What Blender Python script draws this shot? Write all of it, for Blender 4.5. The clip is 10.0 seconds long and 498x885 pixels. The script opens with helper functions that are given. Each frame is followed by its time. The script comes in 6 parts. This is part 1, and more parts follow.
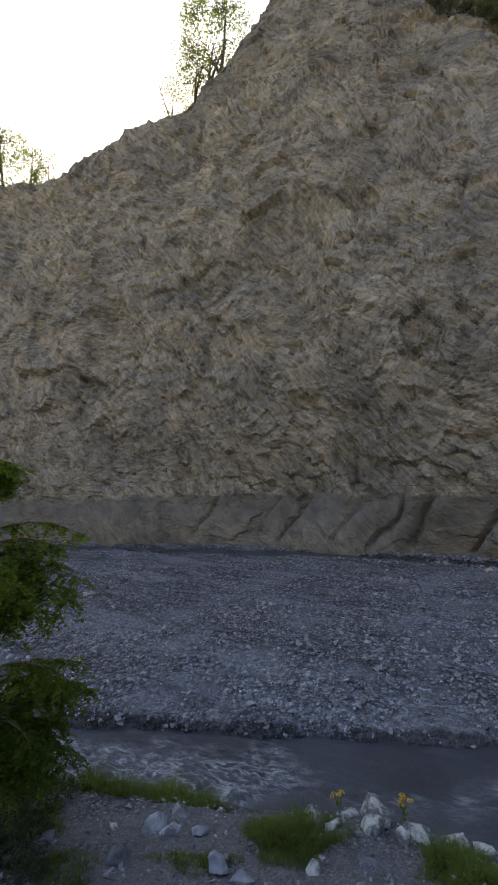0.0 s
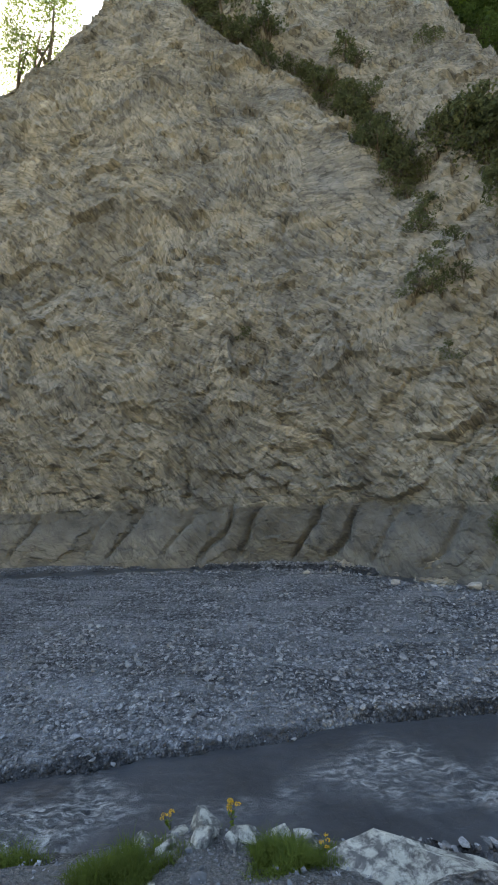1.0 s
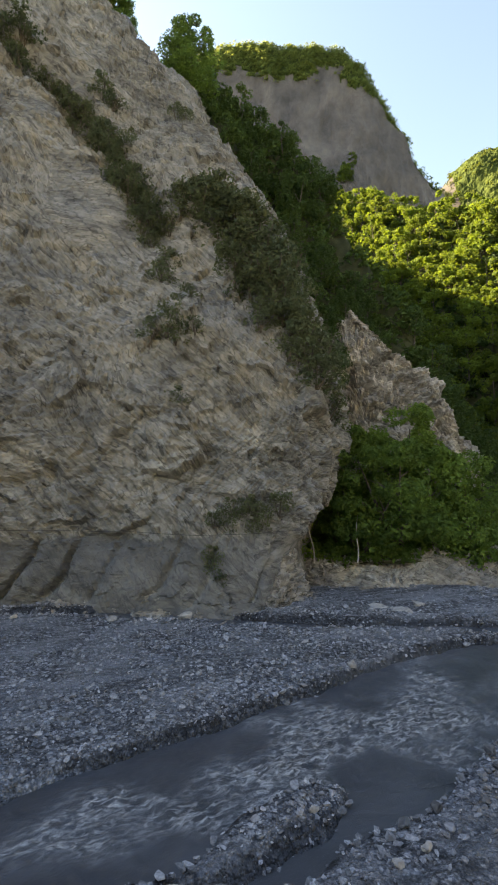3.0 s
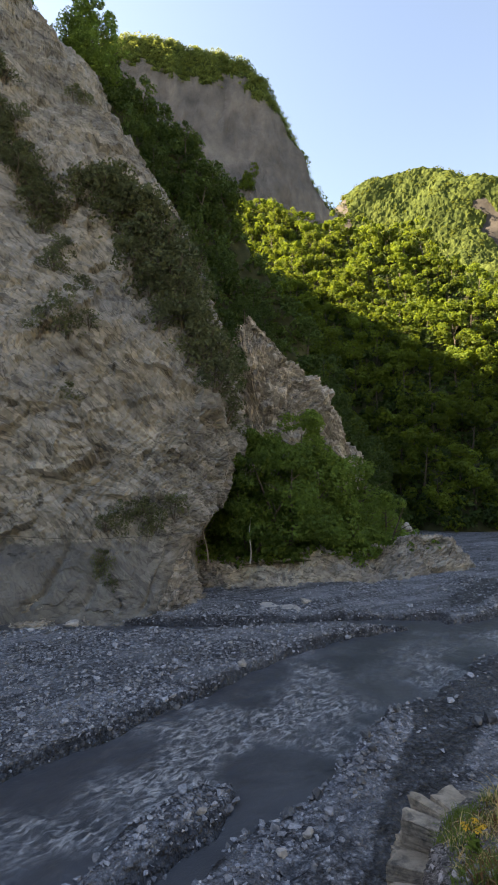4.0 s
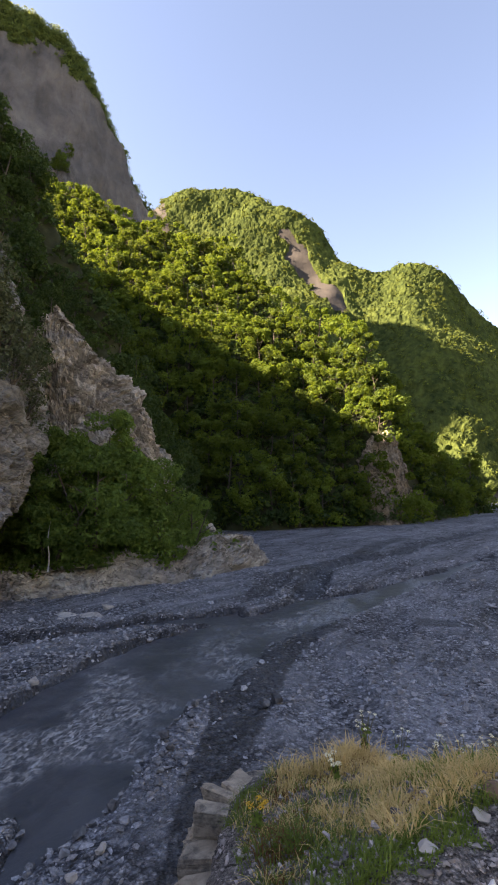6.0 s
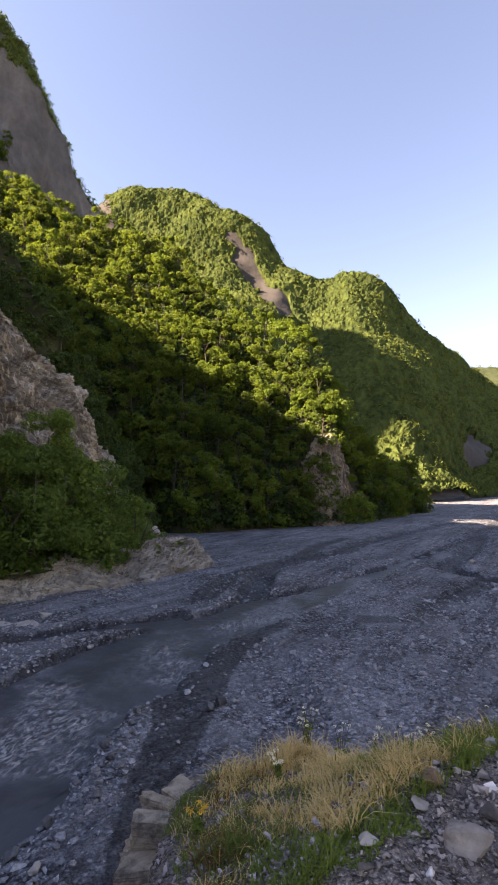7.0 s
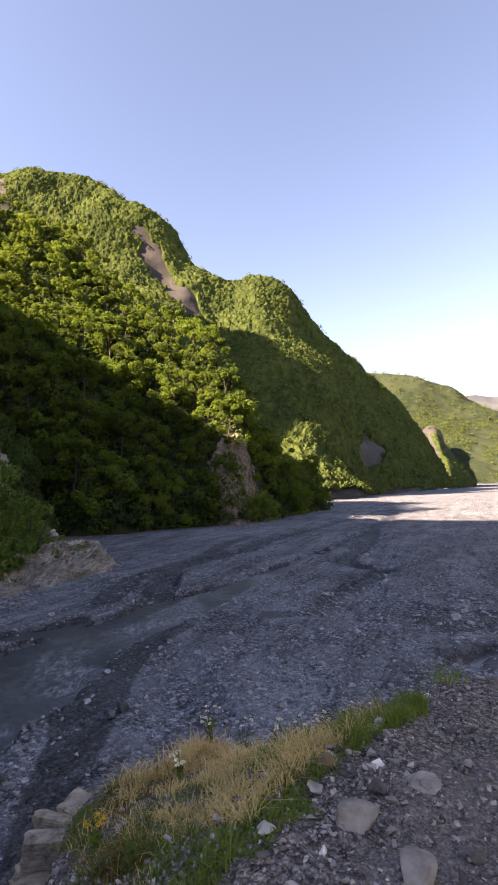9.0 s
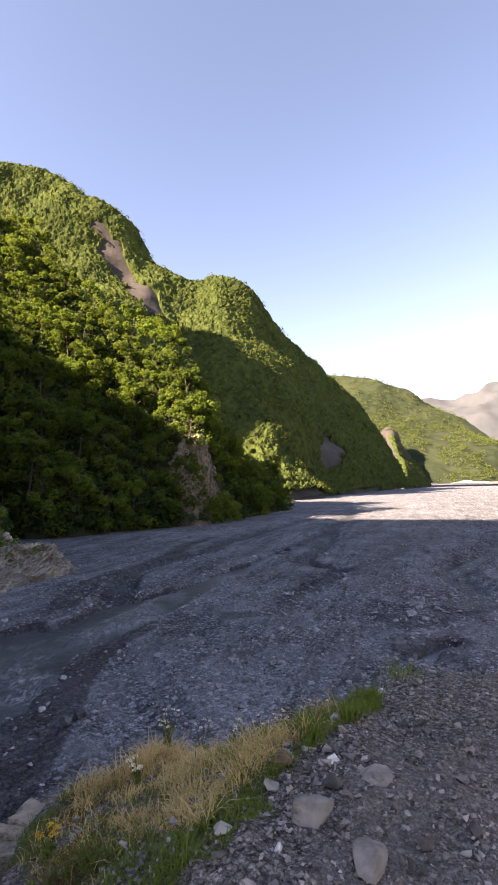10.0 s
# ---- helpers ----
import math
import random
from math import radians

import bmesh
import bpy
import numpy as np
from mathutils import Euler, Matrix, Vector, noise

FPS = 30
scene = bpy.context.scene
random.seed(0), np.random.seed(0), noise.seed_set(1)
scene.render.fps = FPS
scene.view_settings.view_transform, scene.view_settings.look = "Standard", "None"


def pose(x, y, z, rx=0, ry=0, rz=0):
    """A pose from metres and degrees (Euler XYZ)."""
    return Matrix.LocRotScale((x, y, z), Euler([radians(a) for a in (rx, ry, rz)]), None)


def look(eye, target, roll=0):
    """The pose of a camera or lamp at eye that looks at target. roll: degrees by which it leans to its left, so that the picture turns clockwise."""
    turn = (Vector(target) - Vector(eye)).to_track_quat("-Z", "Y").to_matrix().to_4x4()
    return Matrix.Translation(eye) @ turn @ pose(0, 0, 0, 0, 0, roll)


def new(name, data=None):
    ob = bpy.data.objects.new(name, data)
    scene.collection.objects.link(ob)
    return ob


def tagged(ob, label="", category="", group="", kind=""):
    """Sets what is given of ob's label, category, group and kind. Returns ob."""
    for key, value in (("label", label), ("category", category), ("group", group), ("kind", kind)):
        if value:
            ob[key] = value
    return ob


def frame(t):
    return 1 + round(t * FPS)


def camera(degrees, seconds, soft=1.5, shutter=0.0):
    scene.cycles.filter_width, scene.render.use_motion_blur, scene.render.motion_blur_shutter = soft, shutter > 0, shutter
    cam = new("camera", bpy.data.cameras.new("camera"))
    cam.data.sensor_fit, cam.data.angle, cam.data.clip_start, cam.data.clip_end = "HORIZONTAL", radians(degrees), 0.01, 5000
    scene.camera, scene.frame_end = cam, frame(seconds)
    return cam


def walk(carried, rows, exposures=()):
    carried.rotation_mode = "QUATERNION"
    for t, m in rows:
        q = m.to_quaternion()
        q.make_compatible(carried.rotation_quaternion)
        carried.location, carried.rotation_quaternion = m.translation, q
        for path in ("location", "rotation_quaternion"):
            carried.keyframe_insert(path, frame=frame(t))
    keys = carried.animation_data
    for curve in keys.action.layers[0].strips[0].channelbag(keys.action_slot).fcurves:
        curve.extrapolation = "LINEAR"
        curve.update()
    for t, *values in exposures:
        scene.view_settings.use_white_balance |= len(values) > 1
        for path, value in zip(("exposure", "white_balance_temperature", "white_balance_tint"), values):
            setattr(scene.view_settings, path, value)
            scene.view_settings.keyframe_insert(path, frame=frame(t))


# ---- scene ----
cam = camera(53.7, 10.0, 1.9)
PATH = [
    (0, (0.434, -0.415, 6.716), (0.431, 1.584, 6.769), -3.0),
    (0.5, (0.435, -0.418, 6.72), (0.773, 1.553, 6.778), -3.5),
    (1, (0.433, -0.418, 6.727), (1.096, 1.467, 6.797), -3.3),
    (1.5, (0.43, -0.421, 6.727), (1.386, 1.331, 6.862), -2.6),
    (2, (0.425, -0.422, 6.729), (1.638, 1.159, 6.896), -2.1),
    (2.5, (0.416, -0.429, 6.73), (1.793, 1.011, 6.897), -1.2),
    (3, (0.414, -0.432, 6.729), (1.949, 0.84, 6.898), -0.7),
    (3.2, (0.416, -0.442, 6.729), (2.007, 0.758, 6.9), -0.5),
    (4.5, (0.413, -0.434, 6.73), (2.263, 0.306, 6.902), -0.4),
    (5, (0.421, -0.436, 6.736), (2.339, 0.104, 6.91), -0.2),
    (5.5, (0.423, -0.44, 6.738), (2.383, -0.086, 6.914), -0.1),
    (6, (0.424, -0.448, 6.736), (2.407, -0.252, 6.914), -0.2),
    (6.2, (0.434, -0.459, 6.734), (2.42, -0.31, 6.914), -0.1),
    (7.3, (0.499, -0.46, 6.688), (2.489, -0.54, 6.872), -0.6),
    (7.5, (0.493, -0.459, 6.694), (2.481, -0.574, 6.876), -0.6),
    (8, (0.487, -0.461, 6.698), (2.467, -0.675, 6.879), -0.7),
    (8.5, (0.485, -0.464, 6.697), (2.453, -0.772, 6.878), -0.8),
    (9, (0.482, -0.471, 6.697), (2.434, -0.87, 6.876), -1.0),
    (9.5, (0.477, -0.476, 6.697), (2.409, -0.96, 6.876), -1.1),
    (10, (0.467, -0.482, 6.7), (2.381, -1.032, 6.879), -1.2),
]
EXPOSURES = [(0.0, 2.99, 8200, 17), (0.5, 3.35, 8400, 13), (1.0, 3.57, 8500, 6), (2.0, 3.59, 8700, 7), (3.2, 3.41, 8600, 12), (4.5, 3.24, 8300, 16), (5.5, 3.17, 8100, 20), (7.5, 2.99, 7900, 28), (10.0, 2.92, 7850, 28)]
walk(cam, [(t, look(eye, target, roll)) for t, eye, target, roll in PATH], EXPOSURES)

# ---- light ----
SUN_AZ, SUN_EL = radians(-13.0), radians(33.0)
world = bpy.data.worlds.new("world")
scene.world = world
world.use_nodes = True
wn = world.node_tree.nodes
sky = wn.new("ShaderNodeTexSky")
sky.sky_type = "NISHITA"
sky.sun_disc = False
sky.sun_elevation, sky.sun_rotation = SUN_EL, SUN_AZ
sky.altitude, sky.air_density, sky.dust_density, sky.ozone_density = 900, 1.0, 1.0, 1.0
wn["Background"].inputs["Strength"].default_value = 0.054
world.node_tree.links.new(sky.outputs[0], wn["Background"].inputs["Color"])
sun = new("sun", bpy.data.lights.new("sun", "SUN"))
sun.data.energy, sun.data.angle, sun.data.color = 5.0, radians(0.5), (1.0, 0.9, 0.72)
SUN_DIR = Vector((math.sin(SUN_AZ) * math.cos(SUN_EL), math.cos(SUN_AZ) * math.cos(SUN_EL), math.sin(SUN_EL)))
sun.matrix_world = look(SUN_DIR * 200, (0, 0, 0))

# ---- arithmetic ----


def lattice(i, j, k):
    """A repeatable number from -1 to 1 for each corner of the lattice."""
    h = (i * 374761393 + j * 668265263 + k * 1274126177) & 0xFFFFFFFF
    h = ((h ^ (h >> 13)) * 1103515245) & 0xFFFFFFFF
    h = ((h ^ (h >> 16)) * 2246822519) & 0xFFFFFFFF
    return ((h ^ (h >> 15)) & 0xFFFFFF) / 8388607.5 - 1.0


def vnoise(p):
    p = np.asarray(p, float)
    b = np.floor(p).astype(np.int64)
    f = p - b
    u = f * f * f * (f * (f * 6 - 15) + 10)
    total = np.zeros(p.shape[:-1])
    for a in (0, 1):
        wa = u[..., 0] if a else 1 - u[..., 0]
        for c in (0, 1):
            wc = u[..., 1] if c else 1 - u[..., 1]
            for d in (0, 1):
                wd = u[..., 2] if d else 1 - u[..., 2]
                total += wa * wc * wd * lattice(b[..., 0] + a, b[..., 1] + c, b[..., 2] + d)
    return total


def fbm(p, octaves=4, gain=0.5):
    p = np.asarray(p, float)
    total, amp = 0, 1.0
    for o in range(octaves):
        total = total + amp * vnoise(p * 2.03 ** o + 17.3 * o)
        amp *= gain
    return total


def ridged(p, octaves=4):
    p = np.asarray(p, float)
    total, amp = 0, 1.0
    for o in range(octaves):
        total = total + amp * (1 - 2 * np.abs(vnoise(p * 2.1 ** o + 31.7 * o)))
        amp *= 0.5
    return total


def catmull(net, n, axis, linear=False):
    """Resamples a net of control points along one axis to n points."""
    net = np.moveaxis(np.asarray(net, float), axis, 0)
    m = len(net)
    t = np.linspace(0, m - 1 - 1e-9, n)
    i = np.floor(t).astype(int)
    f = (t - i).reshape((-1,) + (1,) * (net.ndim - 1))
    p0, p1, p2, p3 = net[np.maximum(i - 1, 0)], net[i], net[np.minimum(i + 1, m - 1)], net[np.minimum(i + 2, m - 1)]
    if linear:
        out = p1 * (1 - f) + p2 * f
    else:
        out = 0.5 * (2 * p1 + (p2 - p0) * f + (2 * p0 - 5 * p1 + 4 * p2 - p3) * f ** 2 + (3 * p1 - p0 - 3 * p2 + p3) * f ** 3)
    return np.moveaxis(out, 0, axis)


def grid_normals(g):
    du, dv = np.gradient(g, axis=1), np.gradient(g, axis=0)
    n = np.cross(du, dv)
    return n / np.maximum(np.linalg.norm(n, axis=-1, keepdims=True), 1e-9)


def mesh_of(name, verts, faces, smooth=False):
    """A mesh from arrays; all faces have the same number of corners."""
    verts, faces = np.asarray(verts, np.float32).reshape(-1, 3), np.asarray(faces, np.int32)
    me = bpy.data.meshes.new(name)
    k = faces.shape[1]
    me.vertices.add(len(verts))
    me.vertices.foreach_set("co", verts.ravel())
    me.loops.add(faces.size)
    me.loops.foreach_set("vertex_index", faces.ravel())
    me.polygons.add(len(faces))
    me.polygons.foreach_set("loop_start", np.arange(0, faces.size, k, dtype=np.int32))
    me.polygons.foreach_set("loop_total", np.full(len(faces), k, np.int32))
    me.polygons.foreach_set("use_smooth", np.full(len(faces), smooth))
    me.update()
    me.validate()
    return me


def grid_mesh(name, g, smooth=True):
    r, c = g.shape[:2]
    k = np.arange(r * c).reshape(r, c)
    f = np.stack([k[:-1, :-1], k[:-1, 1:], k[1:, 1:], k[1:, :-1]], -1).reshape(-1, 4)
    return mesh_of(name, g.reshape(-1, 3), f, smooth)


def put(name, me, material, parent=None, label="", category="", group="", kind=""):
    ob = new(name, me)
    if material and not me.materials:
        me.materials.append(material)
    if parent:
        ob.parent = parent
    return tagged(ob, label, category, group, kind)


def columns(cols, fractions, lean=0.0):
    """A net of control points from columns (foot x, y, top x, y, z): rows at the fractions of the height, the last one behind the top."""
    cols = np.asarray(cols, float)
    foot = np.c_[cols[:, :2], np.full(len(cols), -0.6)]
    top = cols[:, 2:5]
    rows = []
    for f in fractions:
        h = f ** (1 + lean)
        rows.append(np.c_[foot[:, :2] + (top[:, :2] - foot[:, :2]) * h, foot[:, 2] + (top[:, 2] - foot[:, 2]) * np.full(len(cols), f)])
    back = top + (top - foot) * np.array([0.35, 0.35, -0.25])
    return np.stack(rows + [back])


def dist_to_line(x, y, line):
    """The distance of each point from a polyline in plan."""
    best = np.full(x.shape, 1e9)
    for (ax, ay), (bx, by) in zip(line[:-1], line[1:]):
        dx, dy = bx - ax, by - ay
        t = np.clip(((x - ax) * dx + (y - ay) * dy) / (dx * dx + dy * dy), 0, 1)
        best = np.minimum(best, np.hypot(x - ax - t * dx, y - ay - t * dy))
    return best


def smooth01(t):
    t = np.clip(t, 0, 1)
    return t * t * (3 - 2 * t)

# ---- materials ----
def material(name, rough=0.9):
    m = bpy.data.materials.new(name)
    m.use_nodes = True
    m.node_tree.nodes["Principled BSDF"].inputs["Roughness"].default_value = rough
    m.node_tree.nodes["Principled BSDF"].inputs["Specular IOR Level"].default_value = 0.3
    return m


class Net:
    """Short hands for a material's nodes."""

    def __init__(self, m):
        self.m, self.t = m, m.node_tree
        self.bsdf = self.t.nodes["Principled BSDF"]

    def node(self, kind, **values):
        n = self.t.nodes.new("ShaderNode" + kind)
        for key, v in values.items():
            n.inputs[key.replace("_", " ")].default_value = v
        return n

    def link(self, a, b):
        self.t.links.new(a, b)

    def place(self, scale=(1, 1, 1), turn=(0, 0, 0)):
        c = self.node("TexCoord")
        mp = self.node("Mapping")
        mp.inputs["Scale"].default_value = scale
        mp.inputs["Rotation"].default_value = [radians(a) for a in turn]
        self.link(c.outputs["Object"], mp.inputs["Vector"])
        return mp.outputs[0]

    def along(self, heading, scale):
        """Object coordinates turned so that x runs along the heading, then scaled."""
        mp = self.node("Mapping")
        mp.inputs["Scale"].default_value = scale
        self.link(self.place((1, 1, 1), (0, 0, -heading)), mp.inputs["Vector"])
        return mp.outputs[0]

    def noise(self, vec, scale, detail=4, rough=0.55, distortion=0.0):
        n = self.node("TexNoise", Scale=scale, Detail=detail, Roughness=rough, Distortion=distortion)
        self.link(vec, n.inputs["Vector"])
        return n.outputs["Fac"]

    def voronoi(self, vec, scale, feature="F1", out="Distance"):
        n = self.node("TexVoronoi", Scale=scale)
        n.feature = feature
        self.link(vec, n.inputs["Vector"])
        return n.outputs[out]

    def ramp(self, fac, stops):
        r = self.node("ValToRGB")
        e = r.color_ramp.elements
        e[0].position, e[0].color = stops[0][0], (*stops[0][1], 1)
        e[1].position, e[1].color = stops[-1][0], (*stops[-1][1], 1)
        for p, c in stops[1:-1]:
            x = e.new(p)
            x.color = (*c, 1)
        self.link(fac, r.inputs[0])
        return r.outputs[0]

    def mix(self, fac, a, b, mode="MIX"):
        n = self.node("Mix")
        n.data_type, n.blend_type = "RGBA", mode
        for v, s in ((fac, n.inputs["Factor"]), (a, n.inputs["A"]), (b, n.inputs["B"])):
            if isinstance(v, (int, float)):
                s.default_value = v
            elif isinstance(v, tuple):
                s.default_value = (*v, 1)
            else:
                self.link(v, s)
        return n.outputs["Result"]

    def math(self, op, a, b=0.0):
        n = self.node("Math")
        n.operation = op
        for v, s in ((a, n.inputs[0]), (b, n.inputs[1])):
            if isinstance(v, (int, float)):
                s.default_value = v
            else:
                self.link(v, s)
        return n.outputs[0]

    def warp(self, vec, scale, amount):
        """vec pushed about by a coarse noise."""
        n = self.node("TexNoise", Scale=scale, Detail=3.0)
        self.link(vec, n.inputs["Vector"])
        s = self.node("VectorMath")
        s.operation = "MULTIPLY_ADD"
        self.link(n.outputs["Color"], s.inputs[0])
        s.inputs[1].default_value = (amount, amount, amount)
        self.link(vec, s.inputs[2])
        return s.outputs[0]

    def bump(self, height, strength=0.5, distance=0.1):
        b = self.node("Bump", Strength=strength, Distance=distance)
        self.link(height, b.inputs["Height"])
        if self.bsdf.inputs["Normal"].links:
            self.link(self.bsdf.inputs["Normal"].links[0].from_socket, b.inputs["Normal"])
        self.link(b.outputs[0], self.bsdf.inputs["Normal"])

    def colour(self, c):
        self.link(c, self.bsdf.inputs["Base Color"])


def rock_material(name, light, mid, dark, along=-33.5, dip=-38, ochre=(0.29, 0.245, 0.15), tide=False, size=1.0):
    """Thin-bedded broken rock: plates that dip another way in each block, cracks with their shade painted in, ochre
    stains, and where tide is set a grey band along the foot left by floods. along: the bearing of the face; dip: the
    usual dip."""
    m = material(name, 0.93)
    n = Net(m)
    flat = n.place()
    face = n.place((1, 1, 1), (0, 0, -along))
    warped = n.warp(n.warp(face, 0.06 / size, 6.0 * size), 0.5 / size, 0.16 * size)
    def turned(angle):
        turn = n.node("VectorRotate")
        turn.rotation_type = "Y_AXIS"
        n.link(warped, turn.inputs["Vector"])
        turn.inputs["Angle"].default_value = radians(angle)
        return turn.outputs[0]

    def either(mask, a, b):
        k = n.node("Mix")
        k.data_type = "VECTOR"
        n.link(mask, k.inputs["Factor"])
        n.link(a, k.inputs[4])
        n.link(b, k.inputs[5])
        return k.outputs[1]

    # the beds dip one of three ways in each block of the face
    part_at = n.voronoi(n.warp(n.warp(face, 0.12 / size, 5.0 * size), 0.7 / size, 0.9 * size), 0.16 / size, "F1", "Color")
    share = n.node("SeparateColor")
    n.link(part_at, share.inputs[0])
    beds = either(n.math("GREATER_THAN", share.outputs[0], 0.52), turned(dip), turned(dip + 27))
    beds = either(n.math("GREATER_THAN", share.outputs[1], 0.76), beds, turned(dip - 20))
    def squeezed(long, thick):
        sq = n.node("Mapping")
        sq.inputs["Scale"].default_value = (1 / (long * size), 1 / (long * size), 1 / (thick * size))
        n.link(beds, sq.inputs["Vector"])
        return n.warp(sq.outputs[0], 1.1, 0.16)

    def grey(socket):
        g = n.node("RGBToBW")
        n.link(socket, g.inputs[0])
        return g.outputs[0]

    big = grey(n.voronoi(squeezed(1.9, 0.6), 1.0, "F1", "Color"))
    chip_at = squeezed(0.62, 0.2)
    chip, gap = grey(n.voronoi(chip_at, 1.0, "F1", "Color")), n.voronoi(chip_at, 1.0, "DISTANCE_TO_EDGE")
    plates = n.noise(squeezed(1.1, 0.3), 1.0, 3, 0.5)
    patch = n.noise(flat, 0.17 / size, 5, 0.62)
    apart = n.node("SeparateXYZ")
    n.link(beds, apart.inputs[0])
    step = n.math("FRACT", n.math("ADD", n.math("MULTIPLY", apart.outputs[2], 1.5 / size), n.math("MULTIPLY", n.noise(squeezed(2.4, 0.9), 1.0, 4, 0.6), 1.6)))
    broken = n.ramp(n.noise(squeezed(1.6, 0.5), 1.3, 3, 0.6), [(0.4, (0, 0, 0)), (0.56, (1, 1, 1))])
    seam = n.math("MULTIPLY", n.ramp(step, [(0.0, (1, 1, 1)), (0.16, (0, 0, 0))]), broken)
    lip = n.math("MULTIPLY", n.ramp(step, [(0.6, (0, 0, 0)), (1.0, (1, 1, 1))]), broken)
    stain = n.noise(flat, 0.27 / size, 5, 0.65, 0.6)
    grain = n.noise(flat, 3.2 / size, 7, 0.78)
    tone = n.math("ADD", n.math("MULTIPLY", plates, 0.4), n.math("ADD", n.math("MULTIPLY", big, 0.3), n.math("MULTIPLY", chip, 0.3)))
    base = n.ramp(tone, [(0.22, dark), (0.43, mid), (0.74, light)])
    base = n.mix(0.7, base, n.ramp(patch, [(0.38, (0.62, 0.63, 0.66)), (0.6, (1.18, 1.15, 1.09))]), "MULTIPLY")
    base = n.mix(n.ramp(stain, [(0.57, (0, 0, 0)), (0.76, (0.3,) * 3)]), base, ochre)
    blotch = n.noise(n.warp(flat, 0.8 / size, 1.0 * size), 0.4 / size, 7, 0.66)
    base = n.mix(0.5, base, n.ramp(blotch, [(0.36, (0.7, 0.7, 0.71)), (0.62, (1.16, 1.15, 1.13))]), "MULTIPLY")
    # crack shadows painted in: seams and open gaps darkened, bed lips paled
    base = n.mix(n.math("MULTIPLY", seam, 0.55), base, (0.35, 0.34, 0.33), "MULTIPLY")
    base = n.mix(n.math("MULTIPLY", lip, 0.2), base, (1.7, 1.68, 1.62), "MULTIPLY")
    crack_shade = n.ramp(n.noise(squeezed(1.3, 0.8), 1.4, 3, 0.6), [(0.5, (0, 0, 0)), (0.62, (0.8,) * 3)])
    base = n.mix(crack_shade, base, n.ramp(gap, [(0.0, (0.2,) * 3), (0.13, (1.0,) * 3)]), "MULTIPLY")
    base = n.mix(0.28, base, n.ramp(grain, [(0.34, (0.5,) * 3), (0.64, (1.25,) * 3)]), "MULTIPLY")
    if tide:
        sep = n.node("SeparateXYZ")
        n.link(flat, sep.inputs[0])
        z = n.math("ADD", sep.outputs[2], n.math("MULTIPLY", n.noise(flat, 0.45, 4), 1.0))
        silt = n.ramp(n.noise(flat, 0.6, 5), [(0.3, (0.062, 0.064, 0.067)), (0.7, (0.135, 0.138, 0.14))])
        mask = n.node("MapRange")
        mask.inputs["From Min"].default_value, mask.inputs["From Max"].default_value = 4.35, 4.2
        n.link(z, mask.inputs["Value"])
        low = n.node("MapRange")
        low.inputs["From Min"].default_value, low.inputs["From Max"].default_value = 1.3, 3.2
        n.link(z, low.inputs["Value"])
        along_x = n.node("MapRange")
        along_x.inputs["From Min"].default_value, along_x.inputs["From Max"].default_value = 22.5, 19.0
        n.link(sep.outputs[0], along_x.inputs["Value"])
        amount = n.math("ADD", n.math("MULTIPLY", low.outputs[0], 0.45), 0.55)
        amount = n.math("MULTIPLY", n.math("MULTIPLY", mask.outputs[0], amount), along_x.outputs[0])
        base = n.mix(n.math("MULTIPLY", amount, 0.85), base, silt)
    n.colour(base)
    n.bump(n.math("ADD", n.math("MULTIPLY", big, 1.0), n.math("ADD", n.math("MULTIPLY", plates, 0.6), n.math("MULTIPLY", blotch, 0.8))), 0.7, 0.22 * size)
    n.bump(n.math("ADD", chip, n.math("MULTIPLY", n.math("MINIMUM", gap, 0.12), 1.5)), 0.7, 0.07 * size)
    n.bump(n.math("MULTIPLY", step, broken), 0.6, 0.14 * size)
    n.bump(grain, 0.45, 0.1 * size)
    return m


